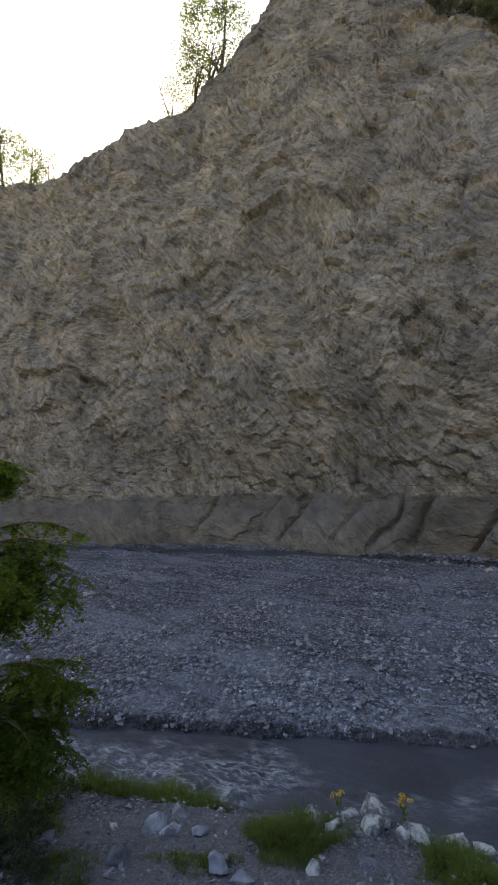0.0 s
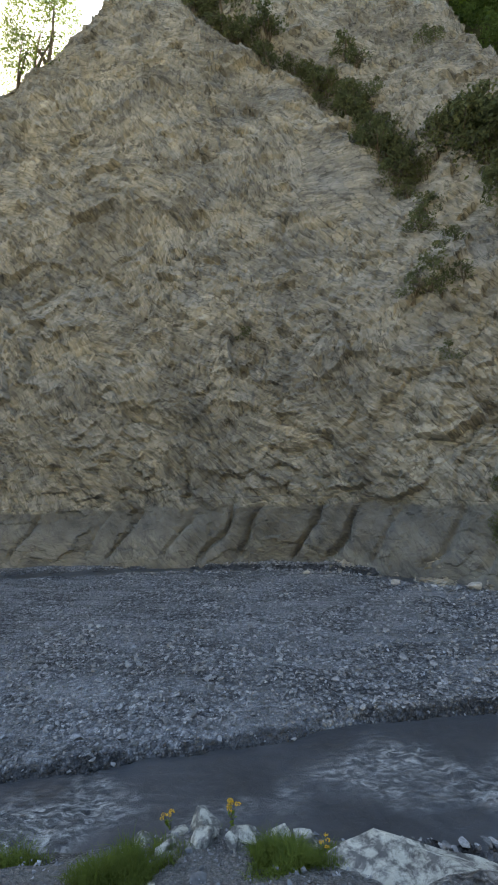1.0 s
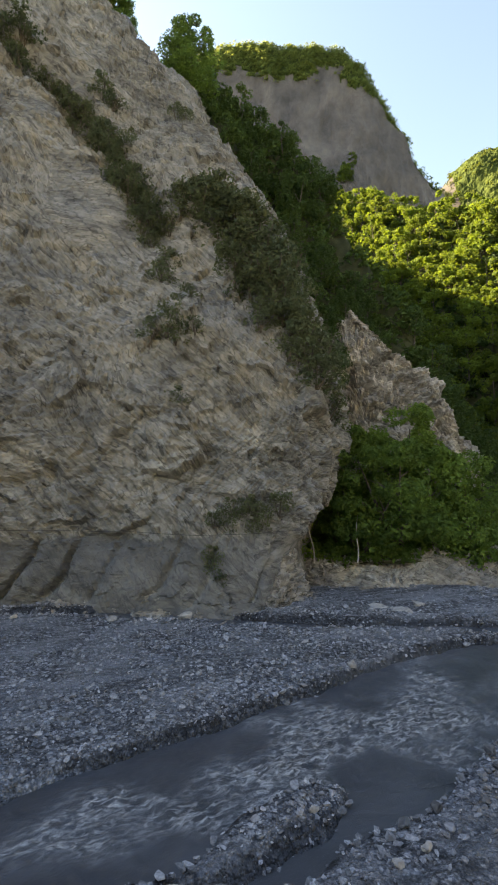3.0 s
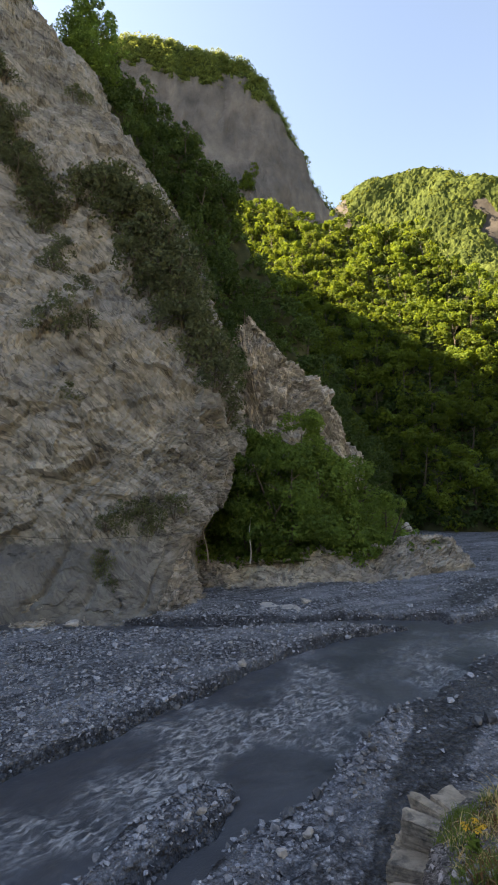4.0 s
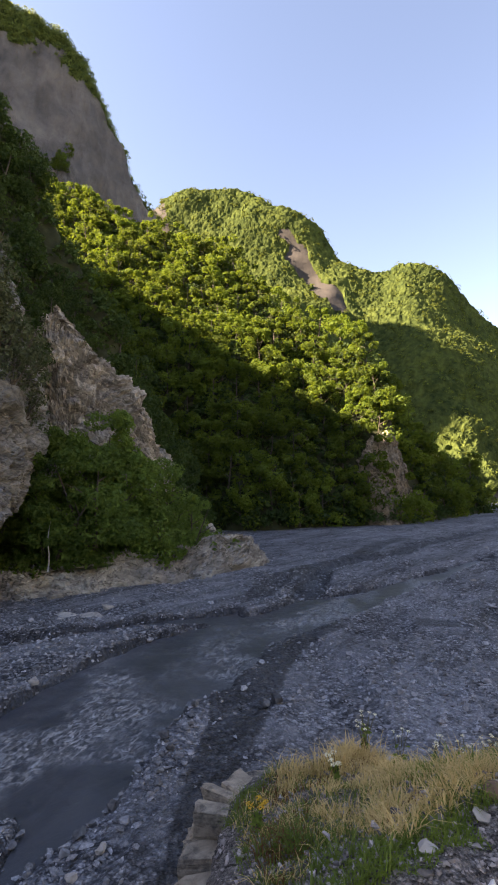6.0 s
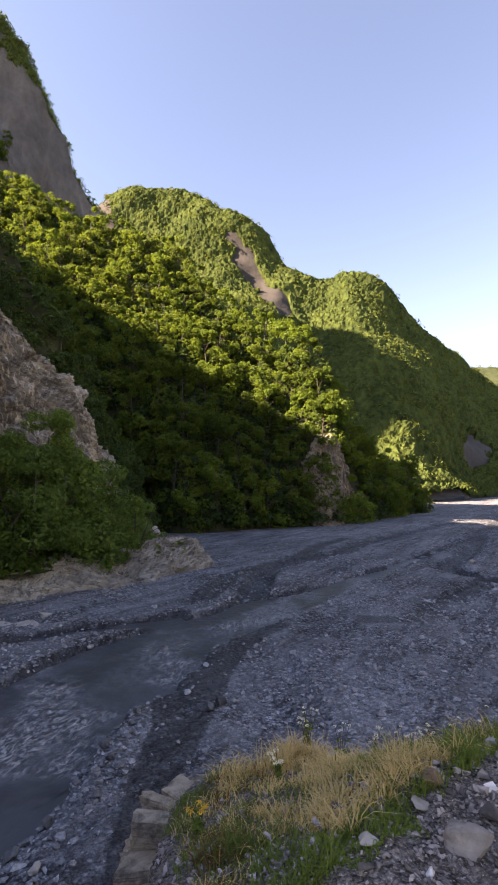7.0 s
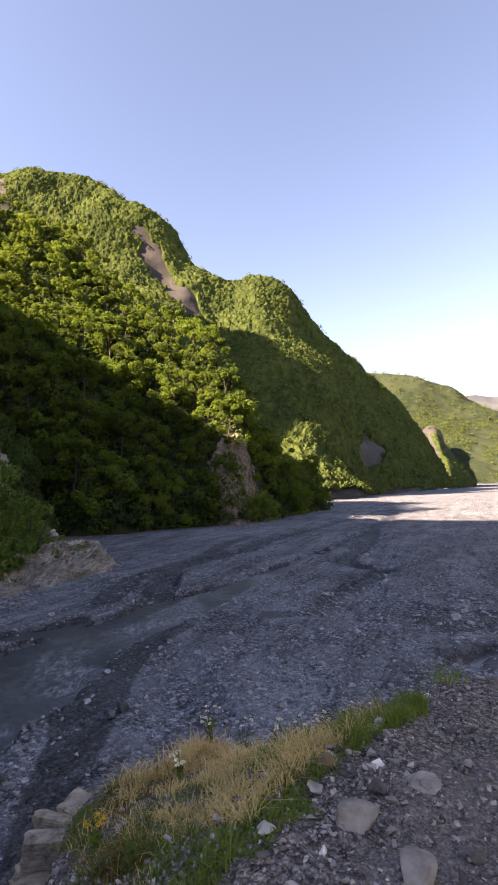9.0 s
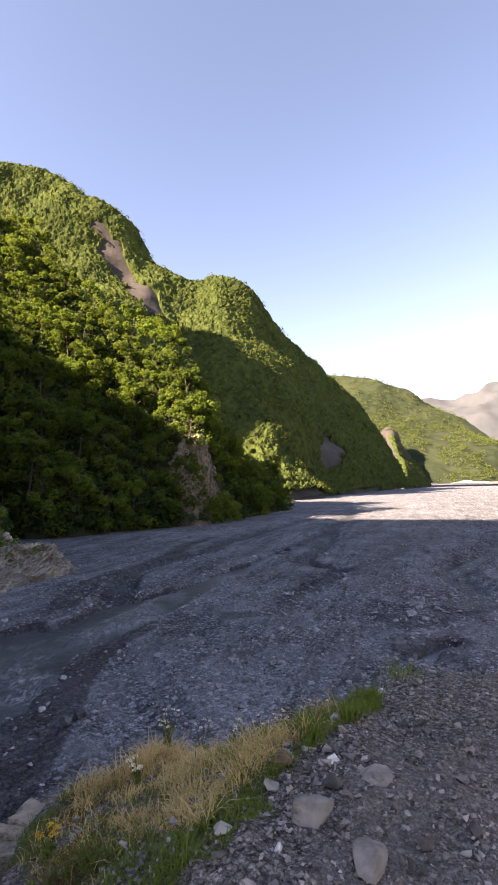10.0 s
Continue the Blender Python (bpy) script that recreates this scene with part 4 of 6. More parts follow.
put("embankment", bank_me, None, label="gravel road shelf and stony bank above the river", category="embankment", kind="structure")

# ---- trees ----
def leaves(points, out, size, r, fold=0.25):
    """Small folded leaves, two triangles each, at the points; out: the way each one faces."""
    n = len(points)
    a = out + r.normal(0, 0.55, (n, 3))
    a /= np.linalg.norm(a, axis=1, keepdims=True)
    b = np.cross(a, r.normal(0, 1, (n, 3)))
    b /= np.linalg.norm(b, axis=1, keepdims=True)
    c = np.cross(a, b)
    s = size * r.uniform(0.6, 1.3, (n, 1))
    v = np.stack([points - b * s, points - c * s * 0.55 + a * s * fold, points + b * s, points + c * s * 0.55 + a * s * fold], 1)
    k = np.arange(n)[:, None] * 4
    return v.reshape(-1, 3), np.concatenate([k + [0, 1, 2], k + [0, 2, 3]])


def crown(r, height, radius, base, lobes, count, size, flat=0.8):
    """Leaf positions on many overlapping lobes, denser outside, with gaps between them."""
    pts, out = [], []
    for i in range(lobes):
        t = r.uniform(0, 1) ** 0.8
        z = base + (height - base) * t
        reach = radius * (1 - 0.75 * abs(t - 0.35) ** 1.3) * r.uniform(0.35, 0.85)
        a = r.uniform(0, 2 * math.pi)
        c = np.array([math.cos(a) * reach, math.sin(a) * reach, z])
        rad = radius * r.uniform(0.28, 0.48) * (1.1 - 0.5 * t)
        m = count // lobes
        d = r.normal(0, 1, (m, 3))
        d /= np.linalg.norm(d, axis=1, keepdims=True)
        keep = fbm(d * 2.2 + i * 3.1, 2) > -0.25
        d = d[keep]
        q = c + d * rad * np.array([1, 1, flat]) * r.uniform(0.65, 1.08, (len(d), 1))
        pts.append(q)
        out.append(d * 0.85 + np.array([0, 0, 0.35]))
    return leaves(np.concatenate(pts), np.concatenate(out), size, r)


def limb(path, r0, r1, sides=6):
    """A tapered bent tube along a path."""
    path = np.asarray(path, float)
    n = len(path)
    t = np.gradient(path, axis=0)
    t /= np.linalg.norm(t, axis=1, keepdims=True)
    ref = np.where(np.abs(t[:, 2:3]) > 0.9, np.array([[1.0, 0, 0]]), np.array([[0, 0, 1.0]]))
    u = np.cross(t, ref)
    u /= np.linalg.norm(u, axis=1, keepdims=True)
    w = np.cross(t, u)
    a = np.linspace(0, 2 * math.pi, sides, endpoint=False)
    rad = np.linspace(r0, r1, n)[:, None, None]
    v = path[:, None] + rad * (np.cos(a)[None, :, None] * u[:, None] + np.sin(a)[None, :, None] * w[:, None])
    k = np.arange(n * sides).reshape(n, sides)
    nx = np.roll(k, -1, 1)
    f = np.stack([k[:-1], nx[:-1], nx[1:], k[1:]], -1).reshape(-1, 4)
    return v.reshape(-1, 3), f


def joined(pieces):
    vs, fs, o = [], [], 0
    for v, f in pieces:
        vs.append(v)
        fs.append(f + o)
        o += len(v)
    return np.concatenate(vs), np.concatenate(fs)


def tree_meshes(name, seed, height, radius, base, lobes, count, size, stems=1):
    r = np.random.default_rng(seed)
    v, f = crown(r, height, radius, base, lobes, count, size)
    crown_me = mesh_of(name + "_crown", v, f)
    pieces = []
    for s in range(stems):
        lean = r.normal(0, 0.12 + 0.12 * (stems > 1), 2)
        z = np.linspace(-0.6, height * 0.8, 7)
        path = np.c_[lean[0] * z + 0.05 * np.sin(z), lean[1] * z + 0.05 * np.cos(z * 1.3), z]
        pieces.append(limb(path, height * 0.022 + 0.03, 0.02, 5))
        for i in range(4):
            k = r.integers(2, 6)
            a = r.uniform(0, 2 * math.pi)
            q = np.linspace(0, 1, 4)[:, None]
            end = np.array([math.cos(a) * radius * 0.6, math.sin(a) * radius * 0.6, height * 0.14])
            pieces.append(limb(path[k] + q * end, height * 0.009, 0.012, 3))
    v, f = joined(pieces)
    trunk_me = mesh_of(name + "_trunk", v, f, True)
    return trunk_me, crown_me


def tree(name, meshes, leaf, at, turn, scale, label, category, group):
    top = new(name)
    top.matrix_world = Matrix.Translation(at) @ Matrix.Rotation(turn, 4, "Z") @ Matrix.Diagonal((scale, scale, scale, 1))
    tagged(top, label, category, group)
    put("trunk", meshes[0], BARK, top)
    put("crown", meshes[1], leaf, top)
    return top


def scatter(g, nrm, count, r, keep, gap):
    """Places on a grid of ground, evenly by area, at least gap apart in space."""
    cell = np.linalg.norm(np.cross(g[1:, :-1] - g[:-1, :-1], g[:-1, 1:] - g[:-1, :-1]), axis=-1)
    w = cell * keep[:-1, :-1]
    order = r.choice(w.size, size=min(count * 12, int((w > 0).sum())), replace=False, p=(w / w.sum()).ravel())
    pts = g[:-1, :-1].reshape(-1, 3)[order]
    got = []
    for p in pts:
        if all((p[0] - q[0]) ** 2 + (p[1] - q[1]) ** 2 + (p[2] - q[2]) ** 2 > gap * gap for q in got):
            got.append(p)
            if len(got) == count:
                break
    return got


def forest(name, kinds, leaf, places, r, lo, hi, label, category, group):
    for p in places:
        tree(name, kinds[r.integers(len(kinds))], leaf, (p[0], p[1], p[2] - 0.4), r.uniform(0, 6.28), r.uniform(lo, hi), label, category, group)


LEAF_GULLY = leaf_material("grey_green_leaves", (0.034, 0.047, 0.026), (0.098, 0.115, 0.062), (0.18, 0.21, 0.07), 0.35, 0.25)
r = np.random.default_rng(3)
forest_kinds = [tree_meshes("forest_tree", s, 7.5, 3.6, 0.2, 13, 1750, 0.27) for s in (1, 2, 3, 4)]
shade_kinds = [tree_meshes("slope_tree", 20 + s, 6.0, 2.7, 0.3, 20, 2000, 0.182) for s in (1, 2, 3, 4)]
shrub_kinds = [tree_meshes("shrub", 30 + s, 2.3, 1.5, 0.1, 14, 1000, 0.108, 3) for s in (1, 2, 3)]
bush_kinds = [tree_meshes("bank_tree", 40 + s, 6.6, 2.8, 0.3, 24, 8500, 0.125, 2) for s in (1, 2, 3)]

crest_kinds = [tree_meshes("crest_tree", 50 + s, 7.5, 3.3, 0.3, 46, 4200, 0.105, 2) for s in (1, 2, 3)]

row = np.linspace(0, 1, hill.shape[0])[:, None] * np.ones(hill.shape[1])
colh = np.linspace(0, 1, hill.shape[1])[None, :] * np.ones(hill.shape)[..., 0]
nose_pts = nose[30:, 48:85].reshape(-1, 3)[::7]
clear = np.array([[np.min(np.linalg.norm(nose_pts - p, axis=1)) > 2.2 for p in line_] for line_ in hill]) * 1.0
places = scatter(hill, hill_n, 295, r, clear * (row < 0.86) * (row > 0.012) * (colh > 0.06) * (colh < 0.93) * 1.0, 3.9)
forest("forest_tree", forest_kinds, LEAF_FOREST, places, r, 0.8, 1.3, "leafy green broadleaf tree on the forest hill", "tree", "trees of the forest hill")

row = np.linspace(0, 1, spur.shape[0])[:, None] * np.ones(spur.shape[1])
col = np.linspace(0, 1, spur.shape[1])[None, :] * np.ones(spur.shape)[..., 0]
places = scatter(spur, spur_n, 115, r, (row < 0.87) * (row > 0.02) * 1.0, 2.3)
rocky = rock_end[20:150, 20:180].reshape(-1, 3)[::23]
places = [p for p in places if np.min(np.linalg.norm(rocky - p, axis=1)) > 2.2]
forest("slope_tree", shade_kinds, LEAF_SHADE, places, r, 0.7, 1.1, "tree on the shaded spur, leaves coloured darker for the shade", "tree", "trees of the spur")

for x, y, s in [(31.6, 15.8, 1.1), (33.6, 13.6, 1.32), (36.2, 12.0, 1.25), (39.0, 10.4, 1.1), (33.5, 17.5, 1.35), (37.5, 14.6, 1.3), (41.5, 8.6, 0.75), (30.2, 19.6, 1.1)]:
    k = np.argmin(np.hypot(terrace[..., 0] - x, terrace[..., 1] - y))
    z = terrace.reshape(-1, 3)[k][2]
    tree("bank_tree", bush_kinds[r.integers(3)], LEAF_BUSH, (x, y, z - 0.2), r.uniform(0, 6.28), s, "bright green leafy tree on the riverside ledge", "tree", "trees on the ledge")


def near_cliff(p):
    d = np.linalg.norm(cliff_grid - np.array(p), axis=-1)
    return cliff_grid.reshape(-1, 3)[np.argmin(d)]


# shrubs in the gully and on ledges of the cliff
way = catmull(np.array(GULLY), 90, 0)
for p in way[6:]:
    q = near_cliff(p + r.normal(0, 0.75, 3))
    tree("shrub", shrub_kinds[r.integers(3)], LEAF_GULLY, (q[0], q[1], q[2] - 0.5), r.uniform(0, 6.28), r.uniform(0.6, 1.2), "dark green shrub in the cliff's gully", "shrub", "shrubs on the cliff")
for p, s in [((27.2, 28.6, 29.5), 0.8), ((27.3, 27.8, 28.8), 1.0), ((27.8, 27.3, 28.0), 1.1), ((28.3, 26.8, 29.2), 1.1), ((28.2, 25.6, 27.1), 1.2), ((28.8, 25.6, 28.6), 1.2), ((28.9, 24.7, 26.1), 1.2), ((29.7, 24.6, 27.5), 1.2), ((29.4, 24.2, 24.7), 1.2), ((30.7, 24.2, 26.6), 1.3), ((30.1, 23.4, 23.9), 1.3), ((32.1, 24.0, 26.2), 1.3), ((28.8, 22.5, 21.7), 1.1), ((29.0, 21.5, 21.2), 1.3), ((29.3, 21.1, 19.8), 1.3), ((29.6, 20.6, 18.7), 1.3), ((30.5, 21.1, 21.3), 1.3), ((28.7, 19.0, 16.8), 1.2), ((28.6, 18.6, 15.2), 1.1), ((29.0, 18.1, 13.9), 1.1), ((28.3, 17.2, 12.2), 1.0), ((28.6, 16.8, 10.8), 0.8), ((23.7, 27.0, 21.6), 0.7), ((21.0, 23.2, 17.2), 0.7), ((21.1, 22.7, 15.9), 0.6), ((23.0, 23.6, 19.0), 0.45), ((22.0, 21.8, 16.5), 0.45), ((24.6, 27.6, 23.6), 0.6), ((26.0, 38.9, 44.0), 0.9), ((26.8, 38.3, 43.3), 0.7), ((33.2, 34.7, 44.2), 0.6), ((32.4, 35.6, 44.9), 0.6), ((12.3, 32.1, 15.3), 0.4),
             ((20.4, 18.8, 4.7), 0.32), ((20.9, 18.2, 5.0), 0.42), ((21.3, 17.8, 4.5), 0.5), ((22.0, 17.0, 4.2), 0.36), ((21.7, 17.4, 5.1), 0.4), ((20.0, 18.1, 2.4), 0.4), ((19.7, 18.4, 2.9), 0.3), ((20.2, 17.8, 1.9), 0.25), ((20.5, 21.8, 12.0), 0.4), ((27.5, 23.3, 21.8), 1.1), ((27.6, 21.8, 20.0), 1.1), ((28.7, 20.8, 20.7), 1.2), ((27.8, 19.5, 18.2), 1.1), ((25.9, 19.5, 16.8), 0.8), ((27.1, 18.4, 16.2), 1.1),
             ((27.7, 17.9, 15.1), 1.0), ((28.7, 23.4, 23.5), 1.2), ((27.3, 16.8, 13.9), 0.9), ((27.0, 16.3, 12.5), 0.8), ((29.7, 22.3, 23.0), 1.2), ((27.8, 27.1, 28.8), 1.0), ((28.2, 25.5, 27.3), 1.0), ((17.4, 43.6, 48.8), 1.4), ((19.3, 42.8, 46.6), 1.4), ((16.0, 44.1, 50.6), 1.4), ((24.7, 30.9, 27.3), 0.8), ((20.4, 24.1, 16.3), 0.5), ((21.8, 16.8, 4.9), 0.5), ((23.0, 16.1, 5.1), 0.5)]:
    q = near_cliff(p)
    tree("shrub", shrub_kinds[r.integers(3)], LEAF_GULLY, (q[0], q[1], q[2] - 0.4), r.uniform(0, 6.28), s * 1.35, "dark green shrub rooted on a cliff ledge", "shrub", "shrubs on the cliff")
# trees in the cleft between the cliff and the rock spur
for p, s in [((33.2, 24.2, 25.8), 0.7), ((33.8, 23.4, 23.3), 0.75), ((34.4, 22.5, 20.8), 0.8), ((32.4, 21.9, 17.9), 0.7), ((33.3, 20.5, 16.4), 0.8), ((31.3, 20.0, 13.9), 0.6), ((33.0, 19.1, 12.7), 0.7), ((31.1, 18.4, 9.8), 0.6), ((31.8, 17.3, 9.2), 0.6), ((33.1, 26.0, 28.1), 0.7), ((36.7, 22.7, 22.4), 0.9), ((37.3, 21.7, 19.8), 0.8), ((36.1, 19.7, 16.2), 0.6), ((34.4, 29.1, 32.7), 0.6), ((31.1, 16.5, 7.0), 0.6), ((31.3, 25.0, 24.9), 0.6), ((30.4, 26.1, 26.2), 0.6), ((40.2, 22.8, 21.8), 0.6), ((41.6, 21.5, 23.2), 0.55), ((38.6, 23.5, 20.8), 0.7), ((42.9, 19.2, 19.9), 0.45)]:
    tree("cleft_tree", shade_kinds[r.integers(4)], LEAF_SHADE, (p[0], p[1], p[2] - 2.6 * s), r.uniform(0, 6.28), s, "tree in the cleft beside the cliff, leaves coloured for shade", "tree", "trees of the cleft")
# trees along the cliff's top
for p, s in [((-1.6, 54.0, 51.0), 1.35), ((-3.2, 54.5, 49.4), 1.2), ((-4.9, 54.6, 48.0), 0.9), ((-6.4, 55.2, 47.2), 0.7), ((-26.1, 62.1, 41.3), 1.0), ((-30.0, 64.8, 43.4), 1.3), ((-32.2, 63.7, 42.6), 1.4), ((-35.4, 64.3, 42.8), 1.4), ((-22.7, 61.4, 42.5), 0.7), ((-24.3, 60.7, 40.3), 0.6)]:
    q = near_cliff(p)
    tree("crest_tree", crest_kinds[r.integers(3)], LEAF_SHADE, (q[0], q[1], q[2] - 0.4), r.uniform(0, 6.28), s, "tree on the cliff top against the sky", "tree", "trees on the cliff top")

for p, s in [((31.4, 47.3, 64.0), 0.95), ((32.6, 46.6, 63.0), 0.9), ((34.0, 45.7, 61.7), 0.8), ((35.4, 45.0, 60.5), 0.55), ((39.6, 43.2, 57.4), 0.8), ((41.0, 43.4, 57.6), 1.3), ((42.4, 43.8, 57.9), 1.45)]:
    q = near_cliff(p)
    tree("crest_tree", bush_kinds[r.integers(3)], LEAF_SHADE, (q[0], q[1], q[2] - 0.5), r.uniform(0, 6.28), s, "dense tree at the cliff's edge, leaves coloured for shade", "tree", "trees on the cliff top")

# tall trees on the spur's crest beside the cliff top
for p, s in [((46.0, 47.3, 59.4), 1.25), ((48.2, 46.6, 59.0), 1.35), ((49.8, 44.9, 57.6), 1.2), ((51.5, 43.0, 56.5), 1.3), ((53.2, 40.8, 53.6), 1.3), ((53.8, 38.3, 51.2), 1.1), ((45.4, 39.3, 47.2), 1.1), ((46.3, 36.7, 43.6), 1.1)]:
    tree("crest_tree", shade_kinds[r.integers(4)], LEAF_SHADE, (p[0], p[1], p[2] - 0.8), r.uniform(0, 6.28), s, "tall tree on the crest of the spur, leaves coloured for shade", "tree", "trees on the spur's crest")

# a clump of bushes on the mountain's face
for p, s in [((201.0, 108.0, 168.1), 1.1), ((202.5, 105.2, 169.9), 1.3), ((205.7, 103.3, 173.8), 1.0), ((207.9, 101.2, 174.5), 0.9), ((200.4, 105.0, 161.4), 1.2), ((204.0, 102.4, 165.2), 1.1)]:
    d = np.linalg.norm(mount - np.array(p), axis=-1)
    q = mount.reshape(-1, 3)[np.argmin(d)]
    tree("mountain_bush", forest_kinds[r.integers(4)], LEAF_FOREST, (q[0], q[1], q[2] - 1.0), r.uniform(0, 6.28), s, "sunlit green bush on the mountain's rock face", "bush", "bushes on the mountain")

# woods on the far slopes
def woods(name, g, nrm, count, keep, size, leaf, label, seed, per=19, leaf_size=0.21):
    r = np.random.default_rng(seed)
    cell = np.linalg.norm(np.cross(g[1:, :-1] - g[:-1, :-1], g[:-1, 1:] - g[:-1, :-1]), axis=-1)
    w = cell * keep[:-1, :-1]
    i = r.choice(w.size, size=count, p=(w / w.sum()).ravel())
    base = g[:-1, :-1].reshape(-1, 3)[i] + r.normal(0, size * 0.35, (count, 3)) * np.array([1, 1, 0.1])
    s = size * r.uniform(0.6, 1.35, (count, 1, 1))
    d = r.normal(0, 1, (count, per, 3))
    d /= np.linalg.norm(d, axis=2, keepdims=True)
    d[..., 2] = np.abs(d[..., 2]) * 1.1 - 0.2
    pts = base[:, None] + d * s * np.array([0.5, 0.5, 0.55]) + np.array([0, 0, 0.3]) * s
    v, f = leaves(pts.reshape(-1, 3), (d * 0.7 + np.array([0, 0, 0.5])).reshape(-1, 3), size * leaf_size, r)
    put(name, mesh_of(name, v, f), leaf, label=label, category="woodland", kind="stuff")


row = np.linspace(0, 1, hill.shape[0])[:, None] * np.ones(hill.shape[1])
# dark leaves here paint the shade in the gaps between the crowns
woods("hill_undergrowth", hill, hill_n, 4200, (row < 0.88) * (row > 0.002) * clear * (1 + 2.5 * (row < 0.06)), 2.4, LEAF_SHADE, "leafy undergrowth between the hill's trees, coloured dark for shade", 15, 22)
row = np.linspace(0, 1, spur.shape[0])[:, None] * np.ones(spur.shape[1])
woods("spur_undergrowth", spur, spur_n, 2300, (row < 0.88) * (row > 0.005) * 1.0, 1.5, LEAF_SHADE, "leafy undergrowth covering the spur, coloured dark for shade", 16, 22)
woods("terrace_undergrowth", terrace, terrace, 700, np.ones(terrace.shape[:2]), 1.0, LEAF_BUSH, "low green undergrowth behind the rock ledge", 17, 30)
# sunlit bushes where the far hill meets the gravel
for x, y, k in [(196.9, -51.6, 0.9), (199.1, -55.2, 1.0), (196.3, -57.4, 0.8), (197.4, -60.7, 1.15), (193.6, -62.8, 0.8), (194.4, -66.9, 0.75), (195.2, -70.6, 0.9), (196.1, -74.0, 0.8), (198.7, -48.4, 0.9), (201.5, -45.4, 1.0)]:
    tree("valley_bush", forest_kinds[r.integers(4)], LEAF_FOREST, (x, y, -0.5), r.uniform(0, 6.28), k * 0.78, "sunlit bright green bush at the hill's foot", "bush", "bushes at the hill's foot")

row = np.linspace(0, 1, back.shape[0])[:, None] * np.ones(back.shape[1])
woods("far_woodland", back, back_n, 5200, (row < 0.86) * (row > 0.01) * (slide > 0.3), 4.4, LEAF_FAR, "green deciduous trees standing out of the far canopy", 5, 16, 0.17)
row = np.linspace(0, 1, mount.shape[0])[:, None] * np.ones(mount.shape[1])
cap = smooth01((row - 0.738 - 0.042 * smooth01(np.linspace(-0.8, 1.6, mount.shape[1]))[None]) / 0.03 + 0.7 * fbm(mount / 16.0, 5) + 0.5 * fbm(mount / 4.0, 2))
wooded = (cap[:-1, :-1] > 0.5) & (row[:-1, :-1] < 0.9)
crest_me = bpy.data.objects["rock_mountain"].data
crest_me.materials.append(FAR_FLOOR)
crest_me.polygons.foreach_set("material_index", wooded.astype(np.int32).ravel())
# paler, more translucent leaves: sunlight on the crest is put into the colour
LEAF_CREST = leaf_material("sun_coloured_crest_leaves", (0.05, 0.075, 0.02), (0.14, 0.17, 0.05), (0.36, 0.42, 0.09), 0.35, 0.4)
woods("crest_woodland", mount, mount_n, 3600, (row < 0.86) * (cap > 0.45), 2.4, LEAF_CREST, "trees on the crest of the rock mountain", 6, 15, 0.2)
row = np.linspace(0, 1, distant.shape[0])[:, None] * np.ones(distant.shape[1])
woods("distant_woodland", distant, distant_n, 3600, (row < 0.9) * (fbm(distant / 120.0, 3) > -0.3) * (1.05 - row), 7.5, LEAF_FAR, "scattered woods and bushes on the distant hill", 8, 12, 0.17)

# ---- stones ----
def blades(pts, height, width, lean, r, segments=3):
    """Grass blades: tapered and bent over."""
    n = len(pts)
    a = r.uniform(0, 6.28, n)
    side = np.c_[np.cos(a), np.sin(a), np.zeros(n)]
    to = np.c_[-np.sin(a), np.cos(a), np.zeros(n)]
    h = (height * r.uniform(0.55, 1.2, n))[:, None]
    bend = lean * r.uniform(0.2, 1.3, n)[:, None]
    rows = []
    for k in range(segments):
        t = k / segments
        c = pts + h * (t * np.array([0, 0, 1.0]) + bend * t * t * to)
        w = width * (1 - 0.75 * t)
        rows += [c - side * w, c + side * w]
    tip = pts + h * (np.array([0, 0, 1.0]) * (1 - 0.25 * bend) + bend * to)
    v = np.stack(rows + [tip], 1)
    m = 2 * segments + 1
    tris = []
    for k in range(segments - 1):
        tris += [[2 * k, 2 * k + 1, 2 * k + 3], [2 * k, 2 * k + 3, 2 * k + 2]]
    tris.append([2 * segments - 2, 2 * segments - 1, 2 * segments])
    f = (np.arange(n) * m)[:, None, None] + np.array(tris)[None]
    return v.reshape(-1, 3), f.reshape(-1, 3)


def hull(seed, n=13, shape=(1, 0.8, 0.6), power=0.6):
    """An angular stone of about unit size: the hull of scattered points."""
    r = np.random.default_rng(seed)
    p = r.normal(0, 1, (n, 3))
    p = p / np.linalg.norm(p, axis=1, keepdims=True) * r.uniform(power, 1, (n, 1)) * np.array(shape) * 0.5
    bm = bmesh.new()
    for q in p:
        bm.verts.new(q)
    res = bmesh.ops.convex_hull(bm, input=bm.verts)
    bmesh.ops.delete(bm, geom=[v for v in bm.verts if not v.link_faces], context="VERTS")
    bmesh.ops.recalc_face_normals(bm, faces=bm.faces)
    bm.verts.index_update()
    v = np.array([q.co[:] for q in bm.verts])
    f = np.array([[q.index for q in g.verts] for g in bm.faces if len(g.verts) == 3])
    bm.free()
    return v, f


PEBBLES = [hull(100 + s, 8, (1, 0.8, 0.55)) for s in range(10)]


